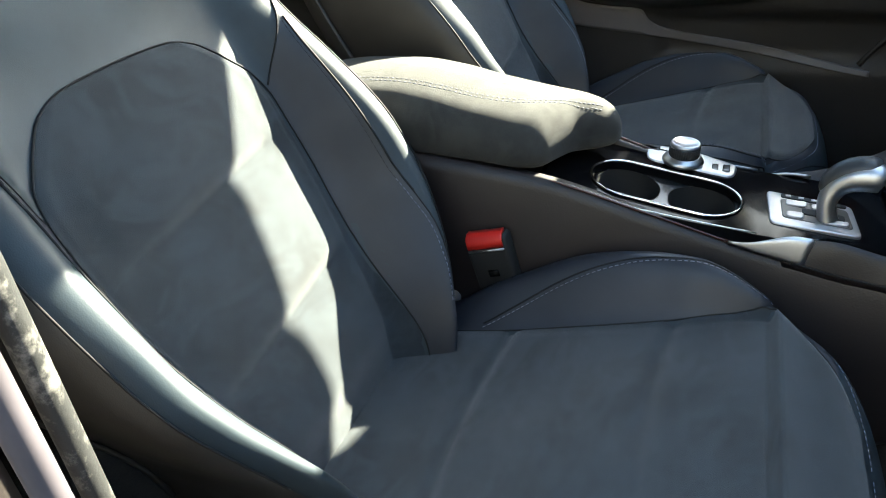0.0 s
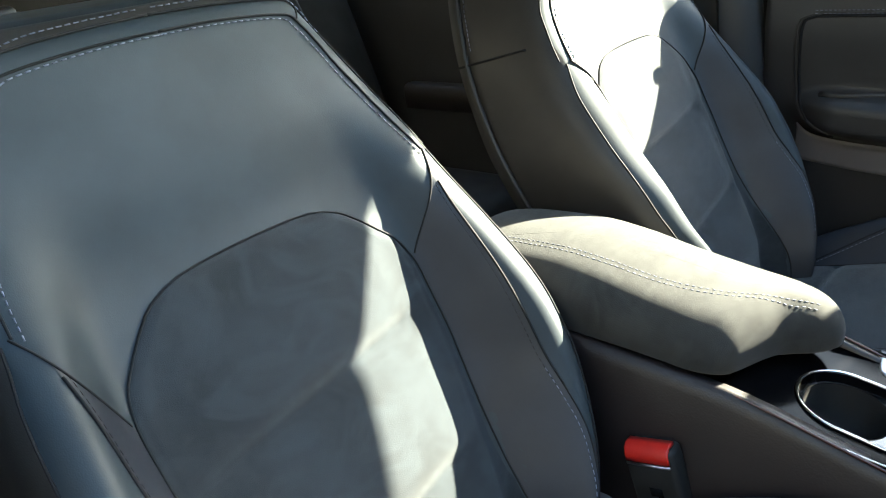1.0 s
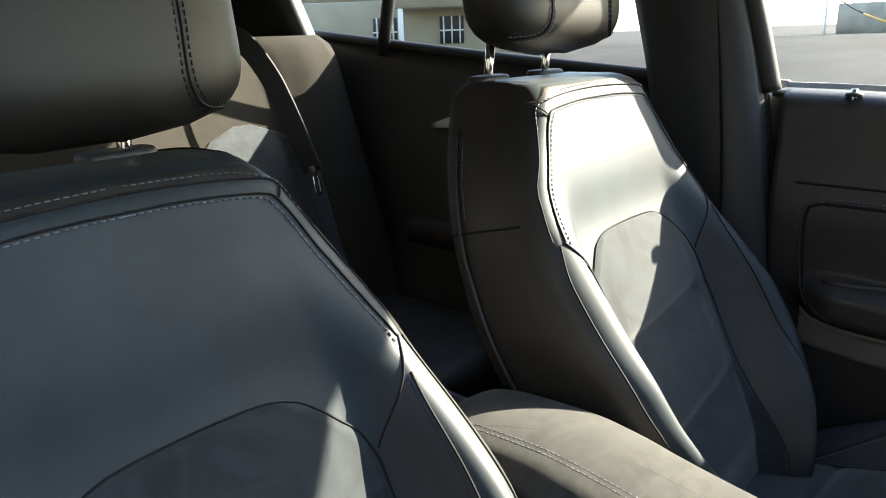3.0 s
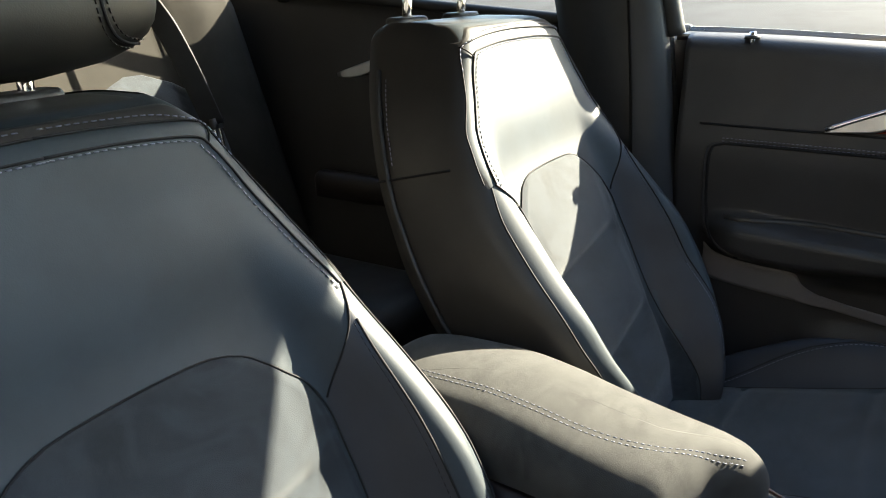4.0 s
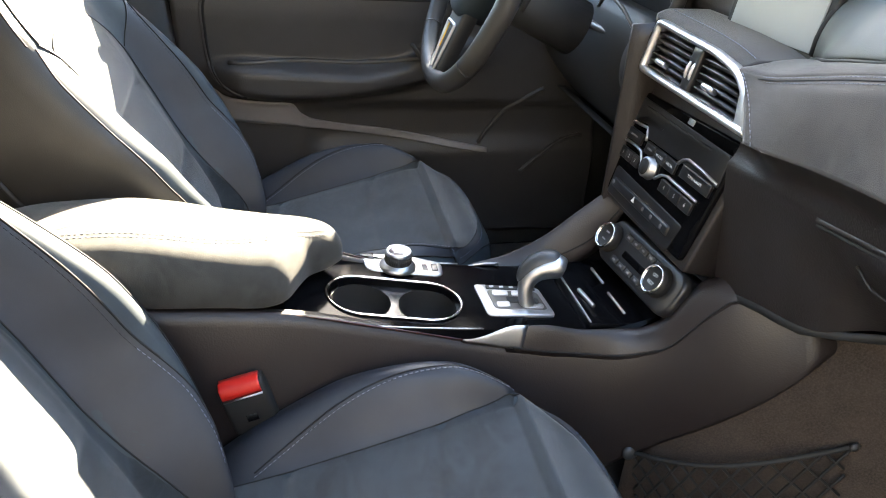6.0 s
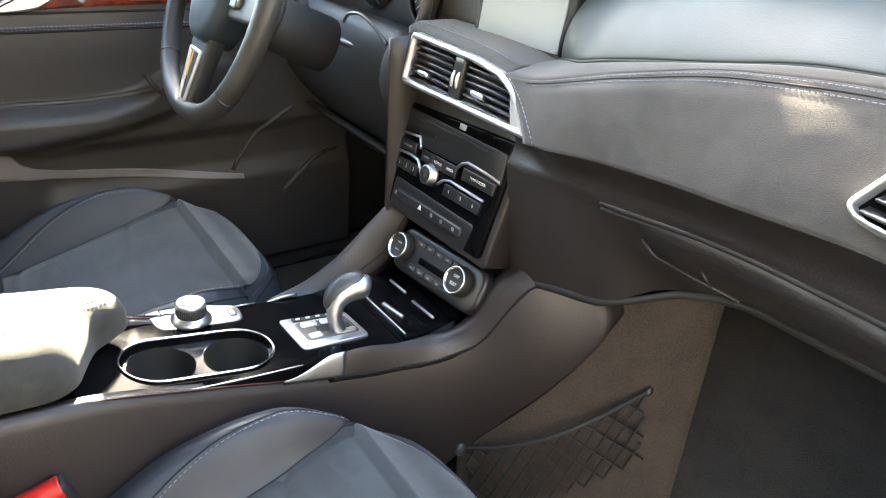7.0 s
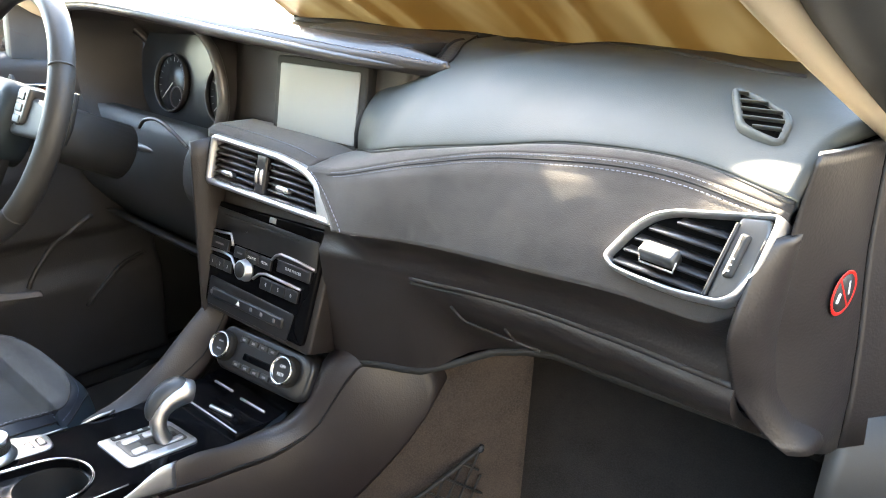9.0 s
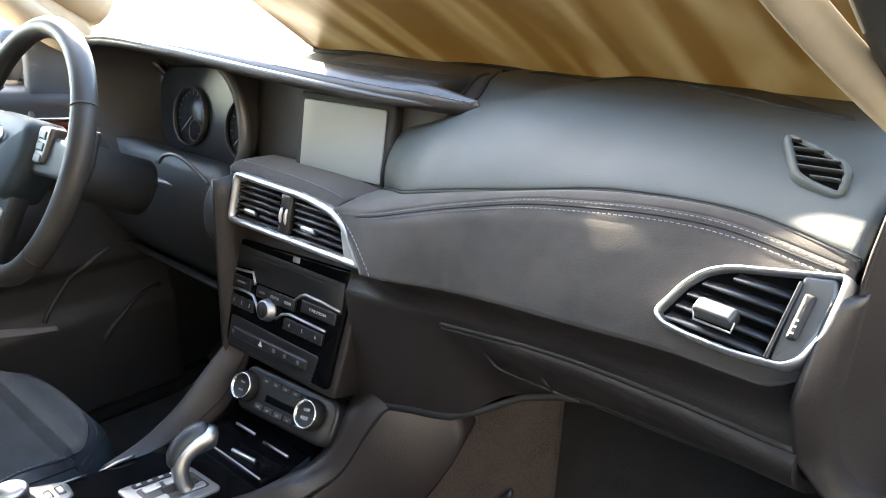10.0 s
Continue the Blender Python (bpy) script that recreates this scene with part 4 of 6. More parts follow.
# shelf of suede over the middle vents, up to the screen
shelf_z = spl([-.14, .0, .06, .115], [.9905, .9925, .991, .985])
part("suede_shelf", sheet(lambda f, x: Vector((x, vent_y(x, .992) + .004 + (.960 - vent_y(x, .992)) * f, shelf_z(x) + .007 * math.sin(math.pi * .5 * min(1, 4 * f)))), line(0, 1, 14), line(-.135, .116, 40), (0, 0, -.012)), SUEDE_DASH, dash, "suede shelf over the middle vents")
part("stitching", stitches([(x, vent_y(x, .992) + .020, shelf_z(x) + .0082) for x in line(-.12, .11, 60)], .0006), THREAD, dash)

# lower dash with the glove box
glove_top = spl([.115, .283, .42, .55, .66, .69], [.876, .891, .910, .922, .932, .935])
glove_y = spl([.115, .2, .283, .45, .55, .67, .69], [.872, .870, .872, .864, .850, .826, .824])
foot_edge_y = spl([.115, .25, .30, .33, .41, .69], [.898, .900, .910, .955, 1.010, 1.010])
foot_edge_z = spl([.115, .209, .296, .326, .36, .41, .69], [.712, .743, .766, .785, .789, .789, .800])


def lower(f, x):
    """Lower dash: from the suede band over the glove box lip, down its door and back under."""
    a = Vector((x, band_y(x, 0, band_low(x)) + .006 + .040 * step(.24, .15, x), min(band_low(x), .930 + .9 * max(0, x - .19))))
    g = Vector((x, glove_y(x), glove_top(x)))
    b = Vector((x, foot_edge_y(x), foot_edge_z(x)))
    m = g.lerp(b, .55).lerp(g + Vector((0, .024, -.046)), step(.24, .34, x))
    if f < .3:
        q = f / .3
        return a.lerp(g, q) + Vector((0, .012 * math.sin(math.pi * q) - .004, 0))
    q = (f - .3) / .7
    return g * (1 - q) ** 2 + 2 * q * (1 - q) * (2 * m - .5 * g - .5 * b) + b * q * q


lowdash = part("lower_dash", sheet(lower, line(0, 1, 30), line(.128, .661, 56), (0, .012, .004)), SOFT, dash, "dark brown grained lower dash", flat_angle=50)
lip = [lower(.305, x) + Vector((0, .0005, 0)) for x in line(.285, .660, 40)]
part("glove_box_lip", tube(lip, .0038, 8), SOFT, lowdash, "rounded edge over the glove box")
part("glove_box_gap", tube([p + Vector((0, .001, -.006)) for p in lip], .0025, 6), BLACK, lowdash)
latch_m = leaned((.398, .8835, .866), -6, -26, 2)
latch = part("glove_box_latch", tube([latch_m @ Vector(p) for p in ((-.052, .014, .001), (-.042, .0, .002), (-.036, -.004, .002), (.005, -.009, .002), (.052, -.015, .001))], .0016, 6), SOFT, lowdash, "slim edge of the glove box latch")
part("latch_notch", tube([latch_m @ Vector((.014, .004, .001)), latch_m @ Vector((.024, -.011, .002))], .0015, 6), SOFT, latch)
part("under_dash", sheet(lambda f, x: lower(1, x).lerp(Vector((x, 1.30, .70)), f), line(0, 1, 6), line(.128, .70, 20), (0, 0, -.01)), BLACK, dash)
# right end of the dash: a rounded column that runs down into a fin
cap_l = spl([.86, .881, .902, .926, .972, 1.006, 1.052, 1.11], [.716, .712, .690, .678, .672, .673, .674, .680])
cap_y = spl([.86, .881, .902, .926, .972, 1.006, 1.11], [.882, .876, .862, .851, .839, .832, .829])
cap_r = spl([.85, .895, .946, 1.027, 1.11], [.722, .718, .713, .703, .698])
fin_l = spl([.879, .886, .904, .93, .967, 1.0, 1.072], [.704, .690, .673, .659, .658, .660, .664])


fin_y = spl([.88, .905, .93, .96, .99, 1.03, 1.072], [.848, .837, .824, .803, .788, .800, .828])


def fin(f, z):
    """Rounded column beside the vent that runs down into a lobe."""
    b = Vector((cap_l(z) + .005, cap_y(z) + .012, z))
    a = Vector((min(fin_l(z), b.x - .004), fin_y(z), z))
    return a.lerp(b, f) + Vector((.006 * math.sin(math.pi * f), -.005 * math.sin(math.pi * f), 0))


part("dash_end", sheet(fin, line(0, 1, 14), line(.880, 1.054, 34), (-.004, .012, 0)), SOFT, dash, "rounded dark dash end column")
part("end_slot", tube(glide([(.6735, .846, .940), (.6745, .849, .930), (.6785, .855, .915), (.682, .859, .908)], 5), .0026, 6), BLACK, dash)


# ---- air vents ----
def vent_slats(outline, m, count, parent, depth=.013, tilt=18):
    o = np.array(outline)
    for i in range(count):
        y = o[:, 1].min() + (i + .7) / (count + .4) * (o[:, 1].max() - o[:, 1].min())
        xs = []
        for (x1, y1), (x2, y2) in zip(outline, list(outline[1:]) + [outline[0]]):
            if (y1 - y) * (y2 - y) < 0:
                xs.append(x1 + (x2 - x1) * (y - y1) / (y2 - y1))
        if len(xs) >= 2:
            a, b = min(xs), max(xs)
            part("slat", block((b - a, depth, .0022), .001, m=m @ pose((a + b) / 2, y, -.004, 90 + tilt, 0, 0)), PANEL, parent)


vent_m = leaned((.04, .858, .93), 4, 12, 1.5)
vents = part("middle_vents", pillow(rounded([(-.150, -.006), (.148, -.003), (.105, .040), (.078, .055), (.020, .062), (-.146, .064)], .014), -.02, -.012, .002, m=vent_m), BLACK, dash, "pair of black air vents in a satin silver frame")
vent_out = rounded([(-.152, -.008), (.150, -.004), (.108, .042), (.078, .056), (.020, .063), (-.148, .066)], .014, 6)
part("vent_frame", hoop(vent_out, .0095, .018, vent_m, -.012), SILVER, vents, "satin silver vent frame")
part("frame_end", pillow(rounded([(.112, .000), (.149, -.003), (.108, .040), (.092, .044)], .006), -.012, .002, .002, m=vent_m), SILVER, vents)
part("vent_divider", block((.024, .058, .012), .003, m=vent_m @ pose(-.022, .026, -.012)), PANEL, vents, "grey divider with two thumb wheels")
for dx in (-.0275, -.0165):
    part("thumb_wheel", turned([(.016, -.0022), (.018, -.0015), (.018, .0015), (.016, .0022)], 24, vent_m @ pose(dx, .026, -.0145, 0, 90, 0)), SATIN, vents)
vent_slats(rounded([(-.142, .001), (-.040, .0), (-.040, .055), (-.140, .057)], .006), vent_m @ pose(0, 0, -.004), 6, vents, .011, 22)
vent_slats(rounded([(-.005, .0), (.112, .002), (.080, .044), (.04, .054), (-.005, .055)], .006), vent_m @ pose(0, 0, -.004), 6, vents, .011, 22)
for dx, dy in ((-.098, .014), (.036, .018)):
    part("vent_tab", block((.026, .007, .010), .003, m=vent_m @ pose(dx, dy, -.004, -20)), SATIN, vents)

side_m = basis((.601, .8127, 1.0168), (.985, -.172, 0), (.084, .478, .875))
side_out = rounded([(-.0545, -.012), (-.0405, .0182), (-.0281, .0324), (-.0114, .0405), (.0655, .0575), (.0668, .0418), (.0663, .0159), (.0593, -.0069), (.0499, -.0158), (.0155, -.0205), (-.0223, -.0212), (-.0435, -.0196)], .009, 5)
# solid fill behind the slats; its near-black colour stands for shaded depth
side_vent = part("side_vent", pillow(inset(side_out, .004), -.02, -.0010, .002, m=side_m), VENT_SHADE, dash, "black side air vent in a satin silver frame")
part("vent_frame", hoop(side_out, .0050, .024, side_m, -.016), SILVER, side_vent, "satin silver vent frame")
part("vent_cheek", pillow(rounded([(.0395, -.0155), (.050, -.0125), (.0575, -.005), (.063, .016), (.0632, .040), (.059, .0515), (.038, .0475)], .004), -.012, .007, .003, m=side_m), SATIN_DARK, side_vent, "satin silver cheek beside the vent")
vent_slats(rounded([(-.0435, -.0115), (-.030, .019), (-.015, .032), (.0368, .0425), (.0395, -.0145), (.0, -.0165), (-.032, -.0155)], .006), side_m @ pose(0, 0, .006), 5, side_vent, .012, 38)
part("vent_post", block((.003, .056, .012), .001, m=side_m @ pose(.0385, .0145, -.003, 0, 0, -2)), PANEL, side_vent)
part("vent_tab", block((.031, .013, .010), .003, m=side_m @ pose(-.005, .001, .006, -28)), GREY_DARK, side_vent, "slate grey sliding tab")
part("tab_edge", tube([side_m @ Vector(p) for p in ((-.0205, .001, .0110), (-.0195, -.0065, .0080), (.0095, -.0065, .0080), (.0105, .001, .0110))], .0009, 6), SATIN, side_vent)
part("thumb_wheel", pillow(rounded([(.0435, .003), (.0515, .004), (.0525, .036), (.0445, .037)], .003), -.01, .0100, .003, m=side_m), BLACK, side_vent, "black vent thumb wheel")
for i in range(3):
    part("print_mark", block((.0024, .0014, .0006), .0003, m=side_m @ pose(.0475, .008 + i * .0045, .0102)), WHITE, side_vent)

# defroster vent on the pad
def_m = basis((.612, .9098, 1.1163), (1.0, -0.001, 0.022), (-0.01, 0.866, 0.5))
def_out = rounded([(-0.0316, 0.0308), (-0.0259, 0.0358), (-0.0025, 0.0254), (0.0216, 0.0107), (0.0287, 0.0004), (0.0313, -0.026), (0.0243, -0.0299), (0.0049, -0.0224), (-0.0097, -0.0142)], .007, 4)
defrost = part("defroster_vent", hoop(def_out, .0070, .016, def_m, -.0125), PAD, dash, "small slanted side window vent")
# no real opening: a shallow plate painted as dark as the vent's inside
part("vent_hollow", pillow(inset(def_out, .005), -.012, .0010, .0005, m=def_m), VENT_SHADE, defrost)
hollow = inset(def_out, .0055)
for i in range(6):
    y = min(p[1] for p in def_out) + .014 + i * .0100
    xs = [x1 + (x2 - x1) * (y - y1) / (y2 - y1) for (x1, y1), (x2, y2) in zip(hollow, np.roll(hollow, -1, 0)) if (y1 - y) * (y2 - y) < 0]
    if len(xs) > 1:
        part("slat", block((max(xs) - min(xs), .0012, .0036), .0004, m=def_m @ pose((max(xs) + min(xs)) / 2, y, .0024)), PAD, defrost)

# ---- centre stack ----
stack_m = leaned((.003, .848, .745), 0, 15, 1.5)
stack = thing("centre_stack", "gloss black radio and climate panel with silver accents", "control panel", (.003, .86, .65))
part("fascia", pillow(rounded([(-.113, -.002), (.113, -.002), (.126, .158), (-.120, .150)], .008), -.03, 0, .003, m=stack_m), GLOSS, stack, "gloss black fascia")
part("fascia_cheek", pillow(rounded([(-.124, -.012), (.124, -.012), (.136, .170), (-.130, .170)], .010), -.06, -.006, .004, m=stack_m), SOFT, stack)
part("disc_panel", pillow(rounded([(-.114, .108), (-.080, .124), (-.066, .098), (.118, .100), (.116, .140), (-.112, .143)], .003), -.004, .002, .001, m=stack_m), PANEL, stack)
part("disc_slot", block((.170, .0035, .0012), .0008, m=stack_m @ pose(-.008, .1335, .0018)), BLACK, stack)
part("emblem", block((.014, .008, .0015), .001, m=stack_m @ pose(.015, .148, 0)), SATIN, stack)
for pts in ([(-.116, .106), (-.090, .108), (-.070, .110), (-.064, .100), (-.062, .094)], [(.028, .096), (.036, .104), (.046, .108), (.08, .107), (.116, .104)],
            [(-.116, .078), (-.080, .080), (-.062, .078), (-.052, .068), (-.044, .056)], [(-.006, .060), (.006, .070), (.02, .074), (.05, .073), (.095, .072)]):
    part("silver_accent", tube([stack_m @ Vector((x, y, .002)) for x, y in pts], .0022, 6), SATIN, stack)
KEY_WORDS = {(-.056, 1): "STATUS", (-.056, 2): "MEDIA", (.042, 0): "TUNE FOLDER", (-.112, 0): "1", (-.112, 1): "2", (-.112, 2): "3", (.012, 0): "4", (.012, 1): "5", (.012, 2): "6"}
for x0, x1, y0, n in ((-.114, -.070, .091, 1), (-.056, .030, .088, 3), (.042, .112, .092, 1), (-.112, -.056, .062, 3), (.012, .094, .060, 3)):
    for i in range(n):
        w = (x1 - x0) / n
        key = part("key", block((w - .0012, .016, .004), .001, m=stack_m @ pose(x0 + w * (i + .5), y0, 0)), PANEL, stack)
        words = KEY_WORDS.get((x0, i))
        if words:
            lettering(words, .0052 if len(words) > 1 else .0075, WHITE, key, stack_m @ pose(x0 + w * (i + .5), y0, .0042))
        else:
            part("print_mark", block((w * .45, .0026, .0004), .0002, m=stack_m @ pose(x0 + w * (i + .5), y0, .0041)), GREY, key)
dial_m = stack_m @ pose(-.025, .068, 0)
part("tuning_dial", turned([(.0165, 0), (.0165, .003), (.0145, .005), (.0140, .011), (.0125, .0122), (.001, .0118)], 36, dial_m), SATIN, stack, "silver tuning dial")
part("dial_face", turned([(.0112, .0115), (.0110, .0130), (.001, .0130)], 30, dial_m), BLACK, stack)
row3 = part("switch_panel", pillow(rounded([(-.106, -.002), (.082, -.004), (.090, .036), (-.106, .040)], .005), -.004, .0016, .0012, m=stack_m), PANEL, stack, "dark switch row with white symbols")
part("switch_bar", block((.166, .015, .004), .003, m=stack_m @ pose(-.011, .018, .001)), PANEL, row3)
part("hazard_mark", pillow([(-.0045, -.003), (.0045, -.003), (0, .005)], 0, .0005, .0002, m=stack_m @ pose(-.026, .018, .005)), WHITE, row3)
for x in (-.092, .004, .028, .056):
    part("print_mark", block((.006, .006, .0005), .002, m=stack_m @ pose(x, .018, .005)), GREY, row3)
# climate unit under the fascia
clim_m = leaned((.030, .846, .692), -4, 30, 1.5)
climate = part("climate_unit", pillow(rrect(.190, .066, .022), -.04, 0, .006, m=clim_m), PANEL, stack, "dark climate unit with two ringed dials")
part("climate_window", block((.075, .010, .001), .002, m=clim_m @ pose(0, -.004, 0)), GLOSS, climate)
for x, z in ((-.078, .0), (.052, .002)):
    d = clim_m @ pose(x, z, 0)
    part("climate_dial", turned([(.022, 0), (.0205, .010), (.0192, .013), (.0180, .0135), (.0172, .012), (.001, .0115)], 36, d), BLACK, climate, "black climate dial")
    part("dial_ring", turned([(.0195, .010), (.0195, .0145), (.0182, .0155), (.0168, .0145), (.0168, .011)], 36, d), CHROME, climate, "chrome dial ring")
    for dy, word in ((.0055, "OFF"), (-.0055, "REST")):
        if x > 0:
            lettering(word, .0062, WHITE, climate, d @ pose(0, dy, .0124))
        else:
            part("print_mark", block((.009, .0024, .0004), .0003, m=d @ pose(0, dy, .0116)), GREY, climate)
for i in range(5):
    for dy in (.018, -.019):
        k = part("key", block((.017, .009, .003), .002, m=clim_m @ pose(-.040 + i * .020 - .004, dy, 0)), DARK, climate)
        part("print_mark", block((.006, .003, .0004), .0003, m=clim_m @ pose(-.040 + i * .020 - .004, dy, .003)), GREY, k)
for x0, x1, y in ((-.07, -.03, -.052), (-.01, .04, -.058)):
    part("silver_accent", tube([clim_m @ Vector((x0, y, .004)), clim_m @ Vector((x1, y - .002, .004))], .002, 6), SATIN, climate)

# ---- screen, cluster, brow ----
screen_m = leaned((.025, .951, .993), 0, 8, 1.0)
screen = thing("display_screen", "switched-off grey central display under the dash brow", "screen", (.025, .96, .99))
part("bezel", pillow(rrect(.186, .112, .006), -.02, 0, .003, m=screen_m @ pose(.0, .052, 0)), BLACK, screen)
# the glass is painted pale to stand for reflected sky
part("glass", pillow(rrect(.162, .094, .003), -.002, .002, .001, m=screen_m @ pose(.0, .051, 0)), SCREEN, screen, "display glass with a pale sky reflection put into its colour")
part("screen_surround", sheet(lambda f, x: Vector((x, .968 + .016 * f, .985 + .130 * f)), line(0, 1, 8), line(-.19, .185, 20), (0, .02, 0)), HOOD, dash, "dark panel round the display")

brow_line = glide([(-.60, .960, 1.090), (-.61, .93, 1.112), (-.56, .885, 1.138), (-.44, .868, 1.150), (-.28, .872, 1.146), (-.10, .905, 1.130), (.08, .940, 1.116), (.17, .962, 1.112), (.228, .980, 1.110)], 8)


def brow_face(f, i):
    p = brow_line[i]
    s = i / (len(brow_line) - 1)
    b = Vector((p.x * (1 - .05 * f) + .02 * f, p.y + ((.095 + .07 * step(.75, .45, s)) * math.sin(math.pi * min(1, .12 + s * .875)) ** .7 + .004) * f, p.z + .147 * f * (.7 - f) * (1 - .6 * step(.82, 1, s))))
    return p.lerp(b, 1) if f else p


brow = part("cluster_brow", sheet(brow_face, line(0, 1, 14), range(len(brow_line)), (0, 0, -.012)), BROW, dash, "stitched leather brow over the instruments")
part("brow_edge", tube([p + Vector((0, .003, -.006)) for p in brow_line], lambda f: .008 * (1 - .9 * step(.70, 1, f)), 10), BROW, brow)
part("stitching", stitches([brow_face(.08, i) + Vector((0, 0, .001)) for i in range(6, len(brow_line))], .0007), THREAD_LIGHT, brow)
# hood walls and instruments
cl_m = leaned((-.365, 1.000, .915), 0, 10, 0)
cluster = thing("instrument_cluster", "unlit instrument cluster with two round gauges in a dark hood", "instrument cluster", (-.36, .99, .91))
part("face", pillow(rounded([(-.22, -.01), (.19, -.01), (.205, .10), (.14, .22), (-.16, .22), (-.235, .10)], .03), -.02, 0, .004, m=cl_m), PANEL, cluster)
for x in (-.085, .085):
    g = cl_m @ pose(x, .096, 0)
    part("gauge_ring", hoop([(.053 * math.cos(t), .053 * math.sin(t)) for t in np.linspace(0, 2 * math.pi, 40, endpoint=False)], .003, .010, g), SATIN_DARK, cluster, "silver gauge ring")
    part("gauge_face", turned([(.050, 0), (.049, .002), (.001, .002)], 40, g), PANEL, cluster)
    part("small_dial", hoop([(.020 * math.cos(t), .020 * math.sin(t)) for t in np.linspace(0, 2 * math.pi, 28, endpoint=False)], .002, .003, g @ pose(.018, -.024, .002)), GREY, cluster)
    for k in range(17):
        a = radians(225 - 16.9 * k)
        part("tick", block((.005 if k % 2 else .008, .0012, .0006), .0004, m=g @ pose(.042 * math.cos(a), .042 * math.sin(a), .002, 0, 0, math.degrees(a))), WHITE, cluster)
    part("needle", block((.040, .0020, .001), .0006, m=g @ pose(-.012, -.014, .003, 0, 0, 225)), WHITE, cluster)
hood_in = [(-.585, .905, 1.115), (-.590, .905, 1.01), (-.545, .905, .945), (-.43, .910, .918), (-.31, .925, .915), (-.235, .935, .930), (-.190, .940, .975), (-.176, .942, 1.03), (-.195, .940, 1.095), (-.25, .930, 1.132), (-.36, .905, 1.147), (-.49, .900, 1.142)]
hood_line = glide(hood_in, 6, closed=True)
hood_line.append(hood_line[0])
part("cluster_hood", sheet(lambda f, i: hood_line[i].lerp(Vector((-.375 + (hood_line[i].x + .375) * .88, 1.0 + (hood_line[i].z - .915) * .17, 1.015 + (hood_line[i].z - 1.015) * .92)), f), line(0, 1, 8), range(len(hood_line))), HOOD, cluster, "dark inner walls of the hood")
part("hood_trim", tube(hood_line[16:56], lambda f: .006 + .004 * math.sin(math.pi * f), 10), SATIN_DARK, cluster, "grey trim round the cluster opening")
part("trim_foot", pillow(rounded([(-.03, -.035), (.012, -.03), (.020, .03), (-.006, .028)], .010), -.01, .006, .004, m=leaned((-.195, .925, .930), 8, 10, 0)), SATIN_DARK, cluster)
part("lower_edge", tube(glide([(-.350, .893, .958), (-.325, .890, .974), (-.290, .892, .980), (-.255, .896, .968), (-.225, .904, .945)], 6), .003, 8), SATIN_DARK, cluster, "satin silver lower edge")
part("knob", turned([(.010, 0), (.010, .004), (.008, .006), (.001, .006)], 20, leaned((-.200, .917, .925), 10, 10, 0)), DARK, cluster)
# driver-side dash body below the instruments
part("driver_dash", sheet(lambda f, x: Vector((x, .875 + .05 * step(-.12, -.25, x) - .03 * math.sin(math.pi * f) + .10 * (1 - f) ** 2, .70 + (.965 - .70) * f)), line(0, 1, 14), line(-.69, -.118, 40), (0, .03, 0)), DARK, dash, "dark driver side lower dash")
part("knee_panel", sheet(lambda f, x: Vector((x, .97 + .25 * (1 - f), .52 + .2 * f)), line(0, 1, 8), line(-.69, -.14, 20), (0, .02, 0)), BLACK, dash)
part("stack_flank", sheet(lambda f, z: Vector((-.118 - .012 * f, .845 + .25 * f, z + .02 * f)), line(0, 1, 8), line(.69, .98, 12), (.008, 0, 0)), SOFT, dash)
part("column_vent_pod", turned([(.045, 0), (.048, .01), (.044, .03), (.030, .036), (.001, .036)], 28, leaned((-.155, .905, .915), 8, 12, 0)), DARK, dash)

# ---- steering wheel ----
WC = Vector((-.358, .690, 1.000))
wheel_m = basis(WC, (1, 0, 0), (0, math.sin(radians(22)), math.cos(radians(22))))
wheel = thing("steering_wheel", "black leather three-spoke steering wheel with silver accents", "steering wheel", tuple(WC))


def rim_pt(a, r=.182):
    k = 1 - .045 * max(0, -math.sin(a)) ** 6
    return wheel_m @ Vector((r * math.cos(a), r * math.sin(a) * k, 0))


part("rim", tube([rim_pt(a) for a in np.linspace(0, 2 * math.pi, 72, endpoint=False)], .0165, 16, closed=True, flat=.9), LEATHER_BACK, wheel, "black leather rim")
for a in (28, 152, -40, 220):
    t = radians(a)
    c, d = rim_pt(t), (rim_pt(t + .02) - rim_pt(t - .02)).normalized()
    part("rim_joint", tube([c - d * .0012, c + d * .0012], .0168, 16), DARK, wheel)
hub = part("hub", pillow(rounded([(-.072, .052), (.072, .052), (.066, -.010), (.036, -.070), (-.036, -.070), (-.066, -.010)], .03, 6), -.03, .022, .018, crown=.008, m=wheel_m), LEATHER, wheel, "black airbag hub")
part("emblem", hoop([(.018 * math.cos(t), .0125 * math.sin(t)) for t in np.linspace(0, 2 * math.pi, 30, endpoint=False)], .003, .004, wheel_m @ pose(0, .018, .029)), CHROME, hub)
part("emblem", pillow([(-.003, -.008), (.003, -.008), (.0006, .010), (-.0006, .010)], .026, .032, .001, m=wheel_m @ pose(0, .016, 0)), CHROME, hub)
for s in (-1, 1):
    part("spoke", pillow(rounded([(s * .060, .045), (s * .172, .030), (s * .174, -.012), (s * .060, -.020)], .010), -.018, .004, .006, m=wheel_m), DARK, wheel)
    pod = part("switch_pod", pillow(rounded([(s * .072, .046), (s * .112, .050), (s * .106, .000), (s * .076, -.006)], .008), -.01, .010, .004, m=wheel_m), SATIN_DARK, wheel, "silver switch pod")
    for i in range(3):
        part("button", block((.022, .012, .004), .002, m=wheel_m @ pose(s * .090, .036 - i * .016, .0075)), GREY_DARK, pod)
